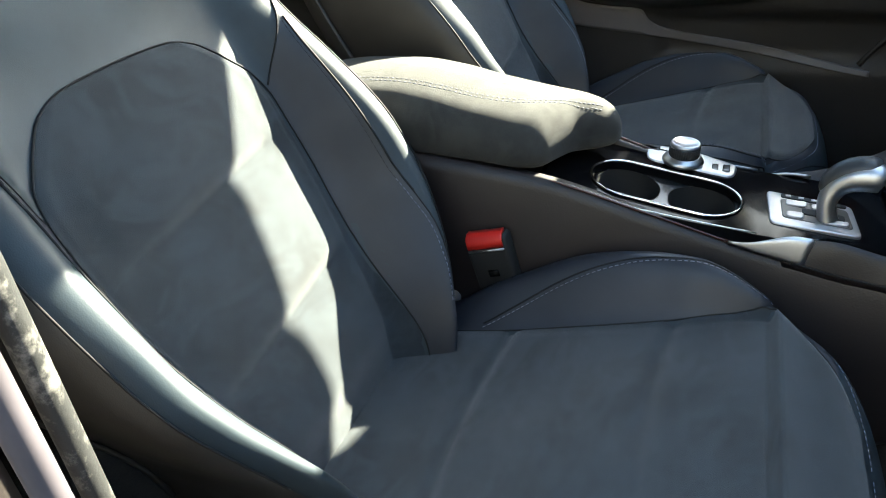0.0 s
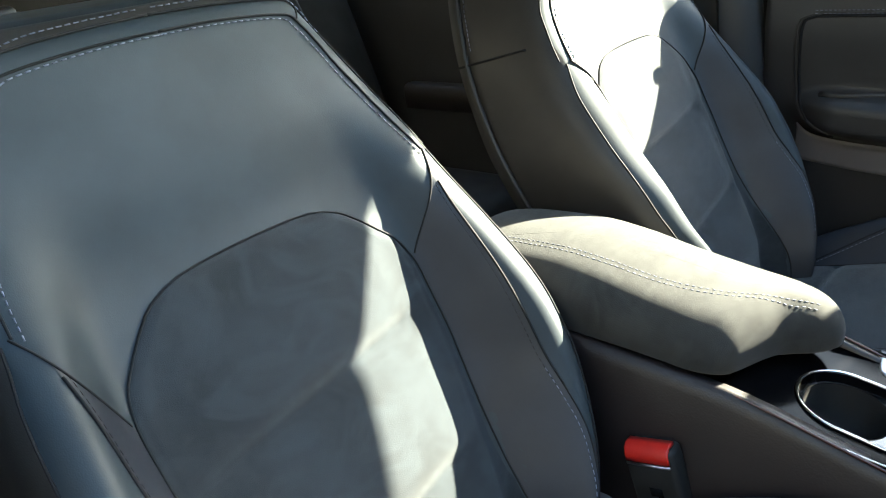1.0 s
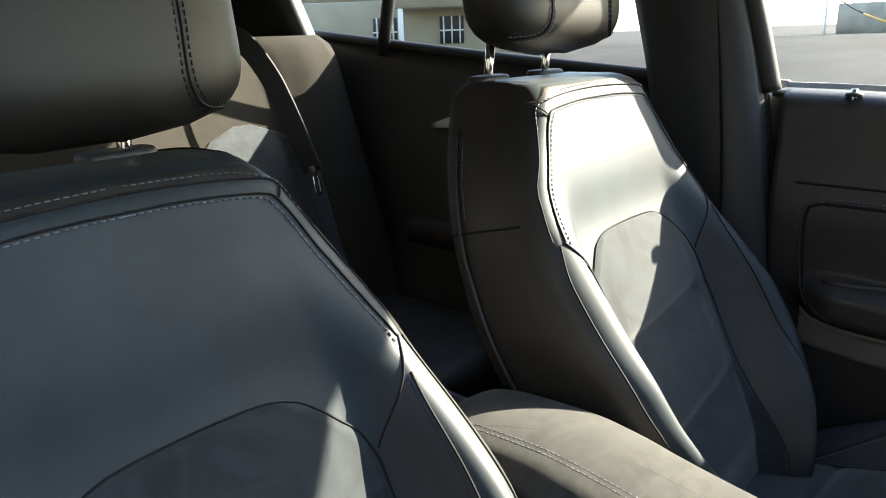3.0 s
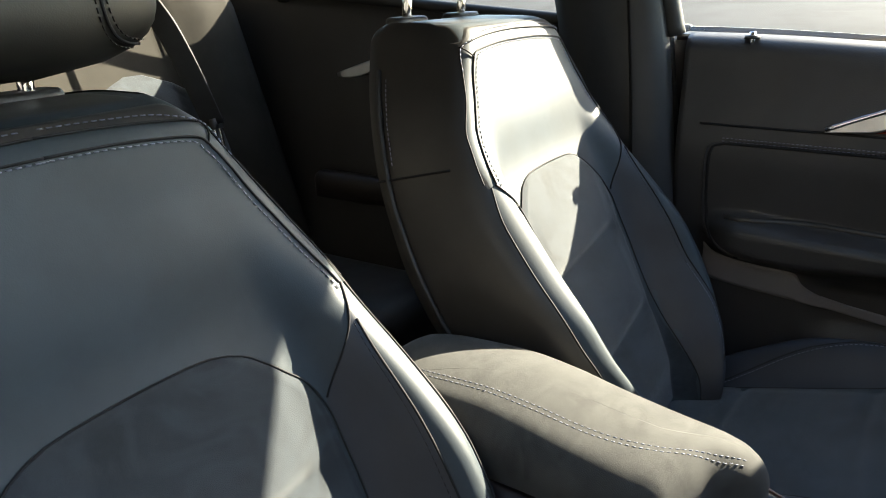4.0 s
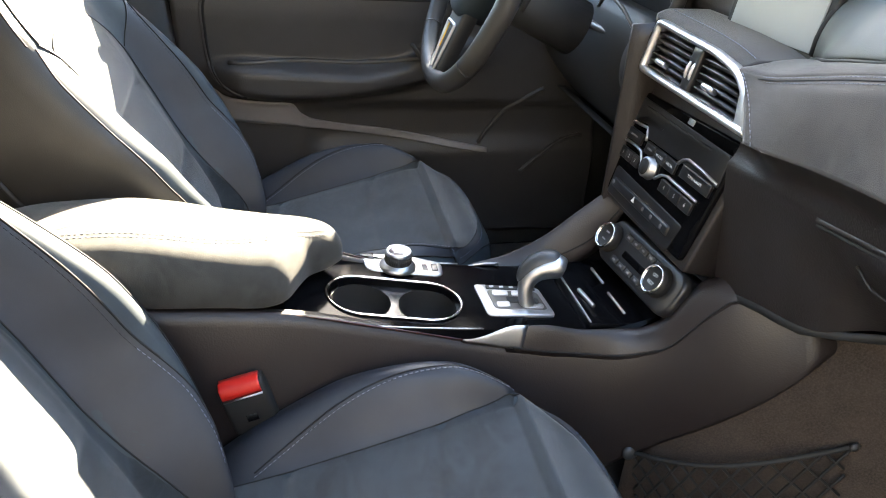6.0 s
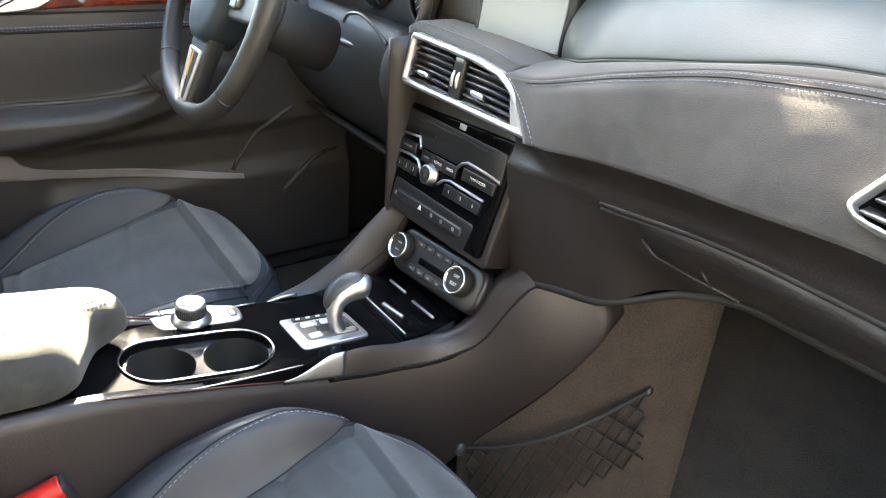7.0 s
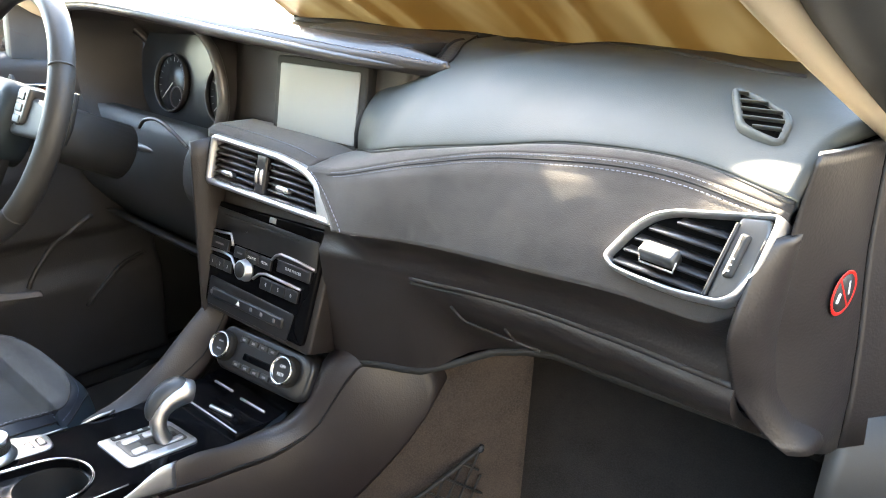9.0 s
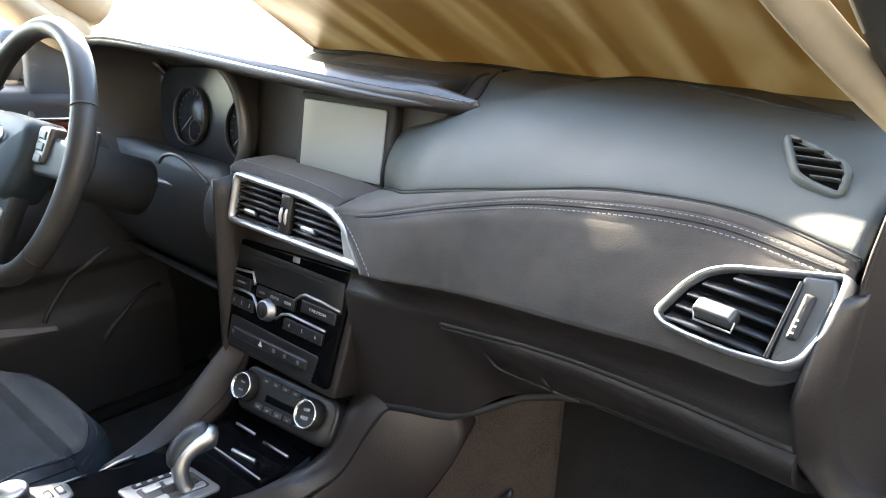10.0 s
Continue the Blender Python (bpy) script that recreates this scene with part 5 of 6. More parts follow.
low = part("lower_spoke", pillow(rounded([(-.040, -.055), (.040, -.055), (.030, -.110), (.022, -.172), (-.022, -.172), (-.030, -.110)], .010), -.016, .008, .006, m=wheel_m), DARK, wheel)
part("spoke_accent", hoop(rounded([(-.026, -.080), (.026, -.080), (.014, -.168), (-.014, -.168)], .006), .006, .006, wheel_m, .006), SATIN, low, "silver spoke accent")
part("film_strip", block((.005, .040, .001), .002, m=wheel_m @ pose(-.0, -.105, .0122)), AMBER, low, "yellow protective film strip")
part("column", tube([wheel_m @ Vector((0, 0, -.02)), wheel_m @ Vector((0, -.005, -.08)), wheel_m @ Vector((0, -.01, -.19))], lambda f: .040 + .006 * f, 24), DARK, wheel, "steering column shroud")
for s in (-1, 1):
    part("shift_paddle", pillow(rounded([(s * .095, .07), (s * .128, .10), (s * .138, .02), (s * .128, -.03), (s * .100, -.01)], .01), -.050, -.044, .002, m=wheel_m @ pose(s * .008, 0, 0) @ Matrix.Diagonal((.85, .62, 1, 1))), BLACK, wheel)
    if s < 0:
        part("stalk", tube([wheel_m @ Vector((s * .05, -.01, -.10)), wheel_m @ Vector((s * .13, .02, -.09)), wheel_m @ Vector((s * .155, .025, -.085))], lambda f: .009 + .003 * f, 12), DARK, wheel)

# ---- car shell ----
body = thing("car_body", "dark car shell with beige headliner, pillars, carpeted floor and tailgate", "car", (0, .2, .28), kind="structure")
part("floor_pan", sheet(lambda x, y: Vector((x, y, .315 + .22 * step(1.05, 1.45, y) + .16 * step(.13, .06, abs(x)) * step(.97, .9, y))), line(-.74, .74, 60), line(-1.2, 1.48, 60), (0, 0, -.03)), MAT, body, "dark carpeted floor")
part("firewall", sheet(lambda x, z: Vector((x, 1.40 + .03 * math.sin(3 * x), z)), line(-.74, .74, 12), line(.4, 1.13, 8), (0, .03, 0)), BLACK, body)
# carpet on the tunnel side of the footwells
for s in (-1, 1):
    part("tunnel_carpet", sheet(lambda f, z: Vector((s * (.118 + .212 * f), .80 + .28 * f, .32 + (min(.738, foot_z(.80 + .28 * f) + .012 + .7 * max(0, .28 * f - .175)) - .32) * z)), line(.1, 1, 24), line(0, 1, 14), (-s * .01, .01, 0)), CARPET, body, "brown-grey carpet beside the tunnel")
roof_z = spl([-1.35, -.6, .0, .35, .55], [1.36, 1.46, 1.49, 1.47, 1.43])
part("headliner", sheet(lambda x, y: Vector((x * (1 - .04 * (y < -1)), y, roof_z(y) - .06 * (abs(x) / .6) ** 3)), line(-.60, .60, 24), line(-1.35, .58, 30), (0, 0, .015)), HEADLINER, body, "beige headliner")
part("roof", sheet(lambda x, y: Vector((x, y, roof_z(y) + .035 - .06 * (abs(x) / .62) ** 3)), line(-.63, .63, 24), line(-1.38, .55, 30), (0, 0, .008)), PAINT, body, "dark painted roof")
for s in (-1, 1):
    rail = glide([(s * .62, -1.30, 1.30), (s * .605, -.6, 1.405), (s * .60, .0, 1.425), (s * .596, .40, 1.425), (s * .600, .56, 1.390), (s * .618, .69, 1.290), (s * .641, .78, 1.212), (s * .678, .93, 1.125)], 6)
    part("roof_rail", tube(rail[:19], .035, 12, flat=.8), PAINT, body)
    inner_edge = glide([(s * .565, .56, 1.40), (s * .590, .69, 1.29), (s * .638, .78, 1.212), (s * .714, .95, 1.11)], 8)
    part("pillar_trim", tube(inner_edge, .0125 if s > 0 else .03, 12, flat=.8), BEIGE, body, "beige windscreen pillar trim")
    part("pillar", tube([p + Vector((s * .040, .018, .016)) for p in rail[18:]], .032, 12), DARK if s > 0 else BEIGE, body, "dark windscreen pillar")
    part("pillar", tube([p + Vector((s * .040, .055, .065)) for p in rail[18:]], .045, 12), DARK if s > 0 else BEIGE, body, "dark windscreen pillar")
    # middle pillar with its padded trim
    bp = glide([(s * .700, .110, .36), (s * .695, .105, .70), (s * .690, .075, 1.05), (s * .655, .045, 1.25), (s * .610, .02, 1.40)], 6)
    part("middle_pillar", tube([p + Vector((0, -.03, 0)) for p in bp], lambda f: .112 - .02 * f, 16, flat=.45, up=(s, 0, .2)), GREY_DARK if s < 0 else SOFT, body, "dark middle pillar trim")
    part("door_seal", tube([p + Vector((s * .02, .075 - .02 * i / len(bp), 0)) for i, p in enumerate(bp)], .009, 10), RUBBER, body, "dusty black rubber door seal")
    part("sill", pillow(rrect(.12, 2.4, .03), .27, .36, .02, m=pose(s * .76, .10, 0)), PAINT, body, "dark door sill")
    part("rear_pillar", sheet(lambda f, z: Vector((s * (.688 - .25 * max(0, z - 1.0) - .05 * f), -.965 - .50 * f - .25 * max(0, z - 1.1) * (1 - f), z)), line(0, 1, 10), line(.86, 1.40, 14), (s * .05, -.01, 0)), DARK, body, "dark rear pillar trim")
    part("quarter_post", tube([(s * .693, -.76, 1.15), (s * .665, -.70, 1.28), (s * .62, -.62, 1.40)], .016, 10), DARK, body)
for s in (-1, 1):
    part("kick_side", sheet(lambda y, z: Vector((s * .735, y, z)), line(1.0, 1.45, 4), line(.3, 1.12, 6), (s * .03, 0, 0)), BLACK, body)
part("windscreen_header", tube(glide([(-.60, .59, 1.385), (-.45, .605, 1.415), (0, .62, 1.44), (.45, .605, 1.415), (.58, .58, 1.40)], 6), .032, 12), BEIGE, body, "beige windscreen header")
part("scuttle", sheet(lambda x, y: Vector((x, y, 1.118 + .02 * (y - 1.2))), line(-.74, .74, 10), line(1.25, 1.40, 6), (0, 0, -.03)), BLACK, body)
part("bonnet", sheet(lambda x, y: Vector((x, y, 1.09 - .10 * ((y - 1.4) / .85) ** 2 - .10 * (abs(x) / .8) ** 4)), line(-.80, .80, 24), line(1.38, 2.3, 24), (0, 0, -.02)), PAINT, body, "dark bonnet")
part("front_end", pillow(rrect(1.62, .2, .08), .3, .95, .06, m=pose(0, 2.28, 0)), PAINT, body)
part("tailgate", sheet(lambda x, z: Vector((x, -1.5 + .25 * max(0, z - .9), z)), line(-.72, .72, 10), line(.4, 1.35, 16), (0, -.04, 0)), PAINT, body)
part("load_floor", pillow(rrect(1.40, .5, .02), .5, .86, .01, m=pose(0, -1.22, 0)), DARK, body)
# lower trim and seal at the front of the right middle pillar
part("pillar_panel", sheet(lambda f, z: Vector((.684 + .016 * math.sin(math.pi * .5 * f) + .02 * (1 - f) ** 4, .06 + .225 * f, z)), line(0, 1, 10), line(.34, 1.02, 12), (.02, 0, 0)), SOFT, body, "dark lower middle pillar trim")
part("door_seal", tube([(.672 - .02 * max(0, z - .9) ** 2, .292 - .12 * max(0, z - .95) ** 1.5, z) for z in line(.34, 1.05, 26)], .0085, 14, flat=.8), DUSTY, body, "dusty black rubber door seal")
part("flange_trim", tube([(.697 - .02 * max(0, z - .9) ** 2, .302 - .12 * max(0, z - .95) ** 1.5, z) for z in line(.34, 1.05, 26)], .008, 12), FLANGE, body, "mauve-grey painted door flange")
# trim at the right foot of the windscreen pillar, with the warning sticker on it
def kick_face(f, z):
    """End cap of the dash, facing the open door, with a rounded rear edge."""
    k = 1 - (1 - f) ** 1.8
    y0 = cap_y(z)
    return Vector((cap_l(z) + (max(cap_r(z), cap_l(z) + .004) - cap_l(z)) * k, y0 + (.95 - y0) * f - .004 * math.sin(math.pi * f), z - .035 * f * step(.90, .862, z)))


part("pillar_foot_trim", sheet(kick_face, line(0, 1, 18), line(.872, 1.110, 30), (-.004, .02, 0)), SOFT, body, "dark end cap of the dash at the windscreen pillar")
part("hinge_pillar", sheet(lambda f, z: kick_face(1, z) + Vector((.0005 + .034 * f * (1.3 - z / 1.12 * .6), .042 * f, 0)), line(0, 1, 8), line(.872, 1.110, 14), (.004, .03, 0)), SOFT, body, "brown-black edge of the door opening")
part("door_seal", tube([kick_face(1, z) + Vector((.052 - .03 * (z - .84), .055, 0)) for z in line(.872, 1.11, 12)], .014, 10), RUBBER, body)
part("lower_pillar", sheet(lambda f, z: Vector((.712 + .08 * f, .955 + .06 * f, z)), line(0, 1, 6), line(.30, .870, 8), (.004, .03, 0)), DARK, body)
stick_c = kick_face(.62, .999)
stick_m = basis(tuple(stick_c + Vector((.0022, -.0006, 0))), kick_face(.70, .999) - kick_face(.54, .999), (0, 0, 1))
sticker = thing("warning_sticker", "round red and white airbag warning sticker on the dash end", "sticker", (.71, .925, .97))
part("disc", turned([(.0185, 0), (.0185, .0006), (.001, .0006)], 32, stick_m), DARK, sticker)
part("red_ring", hoop([(.0185 * math.cos(t), .0185 * math.sin(t)) for t in np.linspace(0, 2 * math.pi, 36, endpoint=False)], .0030, .0009, stick_m), RED, sticker, "red ring")
part("red_bar", block((.034, .0024, .0009), .001, m=stick_m @ pose(0, 0, 0, 0, 0, -52)), RED, sticker)
part("white_figure", block((.006, .009, .0007), .002, m=stick_m @ pose(-.007, -.003, 0, 0, 0, -20)), WHITE, sticker)
part("white_figure", block((.003, .013, .0007), .0012, m=stick_m @ pose(.007, .003, 0, 0, 0, 15)), WHITE, sticker)

# ---- windscreen and sunshade ----
def wind(f, x):
    """f from the foot of the windscreen to the roof."""
    return Vector((x * (1 - .12 * f), 1.31 - .80 * f - .10 * (abs(x) / .7) ** 2 * (1 - f), 1.115 + .31 * f + .03 * math.sin(math.pi * f)))


windscreen = part("windscreen", sheet(wind, line(0, 1, 14), line(-.70, .70, 24)), GLASS)
windscreen.visible_shadow = False
tagged(windscreen, "clear sloping windscreen glass", "window", kind="structure")
FOIL = bpy.data.materials.new("sunshade_foil")
FOIL.use_nodes = True
nt = FOIL.node_tree
b = nt.nodes["Principled BSDF"]
b.inputs["Roughness"].default_value = 0.5
tr = nt.nodes.new("ShaderNodeBsdfTranslucent")
mx = nt.nodes.new("ShaderNodeMixShader")
mx.inputs[0].default_value = 0.38
tcx = nt.nodes.new("ShaderNodeTexCoord")
mp = nt.nodes.new("ShaderNodeMapping")
mp.inputs["Rotation"].default_value = (0, 0, radians(24))
mp.inputs["Scale"].default_value = (11.0, 1.6, 1.6)
nz = nt.nodes.new("ShaderNodeTexNoise")
nz.inputs["Scale"].default_value, nz.inputs["Detail"].default_value, nz.inputs["Roughness"].default_value, nz.inputs["Distortion"].default_value = 1.0, 2.5, .5, .6
rp_ = nt.nodes.new("ShaderNodeValToRGB")
rp_.color_ramp.elements[0].position, rp_.color_ramp.elements[0].color = .40, (.145, .106, .050, 1)
rp_.color_ramp.elements[1].position, rp_.color_ramp.elements[1].color = .62, (.235, .214, .153, 1)
nt.links.new(tcx.outputs["Object"], mp.inputs[0])
nt.links.new(mp.outputs[0], nz.inputs["Vector"])
nt.links.new(nz.outputs["Fac"], rp_.inputs[0])
nt.links.new(rp_.outputs[0], b.inputs["Base Color"])
nt.links.new(rp_.outputs[0], tr.inputs[0])
nt.links.new(b.outputs[0], mx.inputs[1])
nt.links.new(tr.outputs[0], mx.inputs[2])
nt.links.new(mx.outputs[0], nt.nodes["Material Output"].inputs[0])
shade_top = spl([-.36, -.31, -.21, -.175, -.15, -.11, -.05, .06, .10, .15, .20, .25, .33, .40, .50, .66], [.05, .28, .285, .30, .35, .385, .42, .41, .375, .350, .345, .345, .345, .345, .35, .385])
shade = thing("windscreen_sunshade", "translucent golden windscreen sunshade standing on the dash", "sunshade", (.15, 1.2, 1.13))
part("panel", sheet(lambda f, x: wind(.02 + (shade_top(x) - .02) * f, x) + Vector((0, -.025 + .006 * math.sin(22 * x + 5 * f), -.004)), line(0, 1, 16), line(-.36, .66, 80), (0, .003, .003)), FOIL, shade, "golden translucent sheet")
# black tube painted in for the dark gap between pad and sunshade
part("hem", tube([wind(.035, x) + Vector((0, -.028, -.004)) for x in line(-.36, .66, 40)], .010, 8), BLACK, shade)


# ---- doors ----
door = thing("driver_door", "closed dark driver door with soft panel, armrest and chrome handle", "car door", (-.72, .6, .35))
sill_line = spl([-.1, .17, .66, 1.05], [1.085, 1.082, 1.056, 1.03])


def skin(y, z):
    t = sill_line(y)
    x = -.690 + .012 * math.exp(-((z - .90) / .08) ** 2)
    if z > t - .03:
        q = (z - (t - .03)) / .03
        x -= .03 * (1 - math.sqrt(max(0, 1 - q * q)))
    top = spl([.2, .30, .40, .52, .62, .68, .8], [.765, .776, .770, .764, .778, .810, .83])(y)
    low = spl([.2, .27, .38, .55, .68, .8], [.735, .705, .692, .704, .730, .76])(y)
    hump = step(low - .012, low + .022, z) * step(top + .006, top - .016, z)
    x += (.052 - .022 * step(.52, .70, y)) * hump * step(.205, .30, y) * step(.86, .66, y)
    x -= .018 * step(.69, .66, z) * step(.40, .46, y) * step(.56, .61, z)
    return x


def door_f(f, y):
    z = .36 + (sill_line(y) - .36) * f
    return Vector((skin(y, z), y, z))


panel = part("inner_panel", sheet(door_f, line(0, 1, 90), line(.172, 1.08, 90), (-.05, 0, -.004)), DOOR_SOFT, door, "dark grained inner panel")
part("outer_skin", sheet(lambda f, y: Vector((-.80 - .03 * math.sin(math.pi * f), y, .32 + (sill_line(y) + .005 - .32) * f)), line(0, 1, 14), line(.15, 1.15, 16), (-.01, 0, 0)), PAINT, door)
part("window_ledge", sheet(lambda x, y: Vector((x, y, sill_line(y) - .003)), line(-.80, -.712, 4), line(.15, 1.10, 10), (0, 0, -.01)), DARK, door)
on_door = lambda y, z, d=.002: Vector((skin(y, z) + d, y, z))
part("panel_seam", tube([on_door(y, .934 - .012 * (y - .2), .0005) for y in line(.21, 1.0, 50)], .0022, 6), PIPING, panel)
part("stitching", stitches([on_door(y, .912 - .012 * (y - .2), .001) for y in line(.25, 1.0, 60)]), THREAD, panel)
part("stitching", stitches([on_door(y, .907 - .012 * (y - .2), .001) for y in line(.25, 1.0, 60)]), THREAD, panel)
# border of the recessed middle field
border = glide([(.98, .894), (.60, .899), (.30, .902), (.246, .900), (.232, .885), (.230, .84), (.232, .79), (.240, .755), (.262, .725), (.30, .706)], 8)
part("field_groove", tube([on_door(p.x, p.y, -.0002) for p in border], .0028, 6), PIPING, panel)
part("field_edge", tube([on_door(p.x - .006, p.y + (.006 if p.x > .26 else 0), -.0012) for p in border], .0034, 6), DOOR_SOFT, panel)
# chrome blade, veneer and pull handle
blade_top = spl([.405, .46, .54, .62, .70, .90], [.938, .962, .990, 1.000, .998, .985])
blade_low = spl([.405, .46, .54, .70, .90], [.934, .936, .938, .940, .935])
handle = part("handle_bezel", sheet(lambda f, y: on_door(y, blade_low(y) + (blade_top(y) - blade_low(y)) * f, .004 + .004 * math.sin(math.pi * f)), line(0, 1, 10), line(.405, .90, 40), (-.006, 0, 0)), WOOD, door, "dark red veneer handle surround")
part("chrome_blade", tube([on_door(y, blade_top(y), .008) for y in line(.405, .90, 40)], .0045, 8), CHROME, handle, "chrome blade over the door handle")
part("chrome_blade", sheet(lambda f, y: on_door(y, blade_low(y) + (blade_top(y) - blade_low(y)) * (f * step(.56, .46, y) + (1 - f * 0) * step(.46, .56, y) * (1 - .2 * (1 - f))), .0095), line(0, 1, 8), line(.405, .60, 24), (-.003, 0, 0)), SATIN, handle)
part("handle_hollow", pillow(rounded([(.535, .946), (.690, .946), (.690, .988), (.575, .990)], .010), 0, .012, .003, m=Matrix(((0, 0, 1, -.690), (1, 0, 0, 0), (0, 1, 0, 0), (0, 0, 0, 1)))), BLACK, handle)
part("pull_lever", tube(glide([(-.668, .545, .950), (-.664, .57, .972), (-.660, .60, .962), (-.660, .64, .956), (-.664, .68, .954)], 5), lambda f: .010 - .004 * f, 12, flat=.7), SATIN, handle, "satin silver pull lever")
part("mirror_sail", pillow(rounded([(.835, 1.028), (1.06, 1.02), (.965, 1.105), (.845, 1.185)], .012), -.012, .008, .004, m=Matrix(((0, 0, 1, -.706), (1, 0, 0, 0), (0, 1, 0, 0), (0, 0, 0, 1)))), DARK, door, "dark triangular mirror base trim")
mirror = part("door_mirror", pillow(rrect(.19, .125, .045), -.09, .0, .03, m=basis((-.885, .83, 1.085), (-1, -.12, 0), (0, 0, 1)) @ pose(0, 0, 0, 0, 180, 0)), PAINT, door, "dark painted outside mirror")
part("mirror_glass", pillow(rrect(.165, .105, .035), 0, .003, .001, m=basis((-.885, .828, 1.085), (1, .12, 0), (0, 0, 1))), CHROME, mirror, "silver mirror glass")
part("mirror_arm", tube([(-.72, .90, 1.05), (-.80, .88, 1.055), (-.86, .87, 1.06)], .022, 10), PAINT, mirror)
pin = part("lock_pin", tube([(-.700, .276, 1.060), (-.700, .276, 1.085)], .005, 14), CHROME, door, "chrome lock pin")
part("pin_collar", turned([(.013, 0), (.012, .005), (.007, .006)], 20, pose(-.700, .276, 1.074)), DARK, pin)
# armrest, switch and grey pocket rim
part("armrest_edge", tube([on_door(y, spl([.25, .40, .52, .60, .70], [.772, .774, .770, .775, .80])(y), .0) for y in line(.27, .68, 40)], .006, 8), LEATHER_BACK, panel)
part("window_switch", block((.05, .022, .008), .004, m=Matrix.Translation((-.655, .645, .795)) @ pose(0, 0, 0, 0, 55, 90)), BLACK, door, "window switch")
rim_line = glide([(.236, .72), (.26, .70), (.32, .69), (.385, .686), (.41, .660), (.46, .638), (.60, .618), (.75, .588), (.82, .575)], 6)
low_line = glide([(.236, .655), (.26, .65), (.32, .642), (.385, .636), (.41, .632), (.46, .622), (.60, .602), (.75, .576), (.82, .566)], 6)
part("grey_insert", sheet(lambda f, i: on_door(low_line[i].x + (rim_line[i].x - low_line[i].x) * f, low_line[i].y + (rim_line[i].y - low_line[i].y) * f, .006), line(0, 1, 8), range(len(rim_line)), (-.012, 0, 0)), GREY, door, "mauve-grey pocket rim")
for a, c in (((.80, .585), (.94, .715)), ((.905, .515), (1.05, .60))):
    p = [on_door(a[0] + (c[0] - a[0]) * t, a[1] + (c[1] - a[1]) * t + .02 * math.sin(math.pi * t), .002) for t in line(0, 1, 14)]
    part("panel_ridge", tube(p, .005, 8), DOOR_SOFT, panel)
win = part("window_pane", sheet(lambda f, y: Vector((-.715 + .10 * f, y - .04 * f, sill_line(y) - .02 + (.35 - .33 * step(.45, 1.0, y)) * f)), line(0, 1, 6), line(.16, 1.02, 12)), GLASS, door, "clear side window")
win.visible_shadow = False
frame_pts = glide([(-.70, .150, 1.08), (-.675, .125, 1.20), (-.635, .095, 1.33), (-.612, .09, 1.39)], 6)
part("window_frame", tube(frame_pts, .018, 10), DARK, door)

rear_door = thing("rear_door", "closed dark rear door with a silver handle, in shade", "car door", (-.72, -.5, .35))
rsill = spl([-1.05, -.39, .1], [1.205, 1.135, 1.09])
part("inner_panel", sheet(lambda f, y: Vector((-.690 - .02 * f ** 6, y, .36 + (rsill(y) - .36) * f)), line(0, 1, 20), line(-1.05, .08, 24), (-.05, 0, 0)), DOOR_SOFT, rear_door)
part("outer_skin", sheet(lambda f, y: Vector((-.80 - .03 * math.sin(math.pi * f), y, .32 + (rsill(y) - .32) * f)), line(0, 1, 14), line(-1.4, .15, 16), (-.01, 0, 0)), PAINT, rear_door)
part("window_ledge", tube([(-.708, y, rsill(y)) for y in line(-1.05, .06, 20)], .012, 10), DARK, rear_door)
part("pull_handle", sheet(lambda f, g: Vector((-.682, -.60 + .16 * g, .99 + .05 * g - .028 * f * math.sin(math.pi * (.1 + .9 * g)))), line(0, 1, 6), line(0, 1, 12), (-.01, 0, 0)), SATIN, rear_door, "silver rear door pull")
part("door_armrest", pillow(rrect(.05, .45, .02), .70, .76, .02, m=pose(-.67, -.45, 0)), SOFT, rear_door)
rw = part("window_pane", sheet(lambda f, y: Vector((-.715 + .09 * f, y, rsill(y) + .22 * f)), line(0, 1, 5), line(-1.0, .05, 10)), GLASS, rear_door)
rw.visible_shadow = False

# right rear door, which closes the cabin behind the passenger seat
rdoor = thing("rear_door", "closed dark rear door on the passenger side", "car door", (.72, -.5, .35))
part("inner_panel", sheet(lambda f, y: Vector((.700, y, .36 + (rsill(y) - .36) * f)), line(0, 1, 10), line(-1.05, .04, 12), (.05, 0, 0)), SOFT, rdoor)
part("outer_skin", sheet(lambda f, y: Vector((.80 + .03 * math.sin(math.pi * f), y, .32 + (rsill(y) - .32) * f)), line(0, 1, 14), line(-1.4, .10, 16), (.01, 0, 0)), PAINT, rdoor)

# front passenger door, standing wide open
odoor = thing("front_passenger_door", "dark front passenger door standing wide open", "car door", (.80, 1.02, .35))
om = Matrix.Translation((.80, 1.02, 0)) @ pose(0, 0, 0, 0, 0, 62)
part("inner_panel", sheet(lambda f, y: om @ Vector((.0 + .04 * math.exp(-((f - .55) / .08) ** 4), -y, .36 + (sill_line(1.02 - y) - .36) * f)), line(0, 1, 40), line(0, .86, 24), (.02, 0, 0)), SOFT, odoor)
part("outer_skin", sheet(lambda f, y: om @ Vector((.10 + .03 * math.sin(math.pi * f), -y, .32 + (sill_line(1.02 - y) - .32) * f)), line(0, 1, 14), line(-.02, .9, 16), (.008, 0, 0)), PAINT, odoor)
part("window_frame", tube([om @ Vector(p) for p in ((.05, .0, 1.06), (.02, -.25, 1.24), (-.02, -.50, 1.38), (-.03, -.84, 1.40), (.03, -.88, 1.08))], .018, 10), DARK, odoor)
# ---- rear bench ----
bench = thing("rear_bench", "dark leather and suede rear bench with upright back", "car seat", (0, -.8, .35))


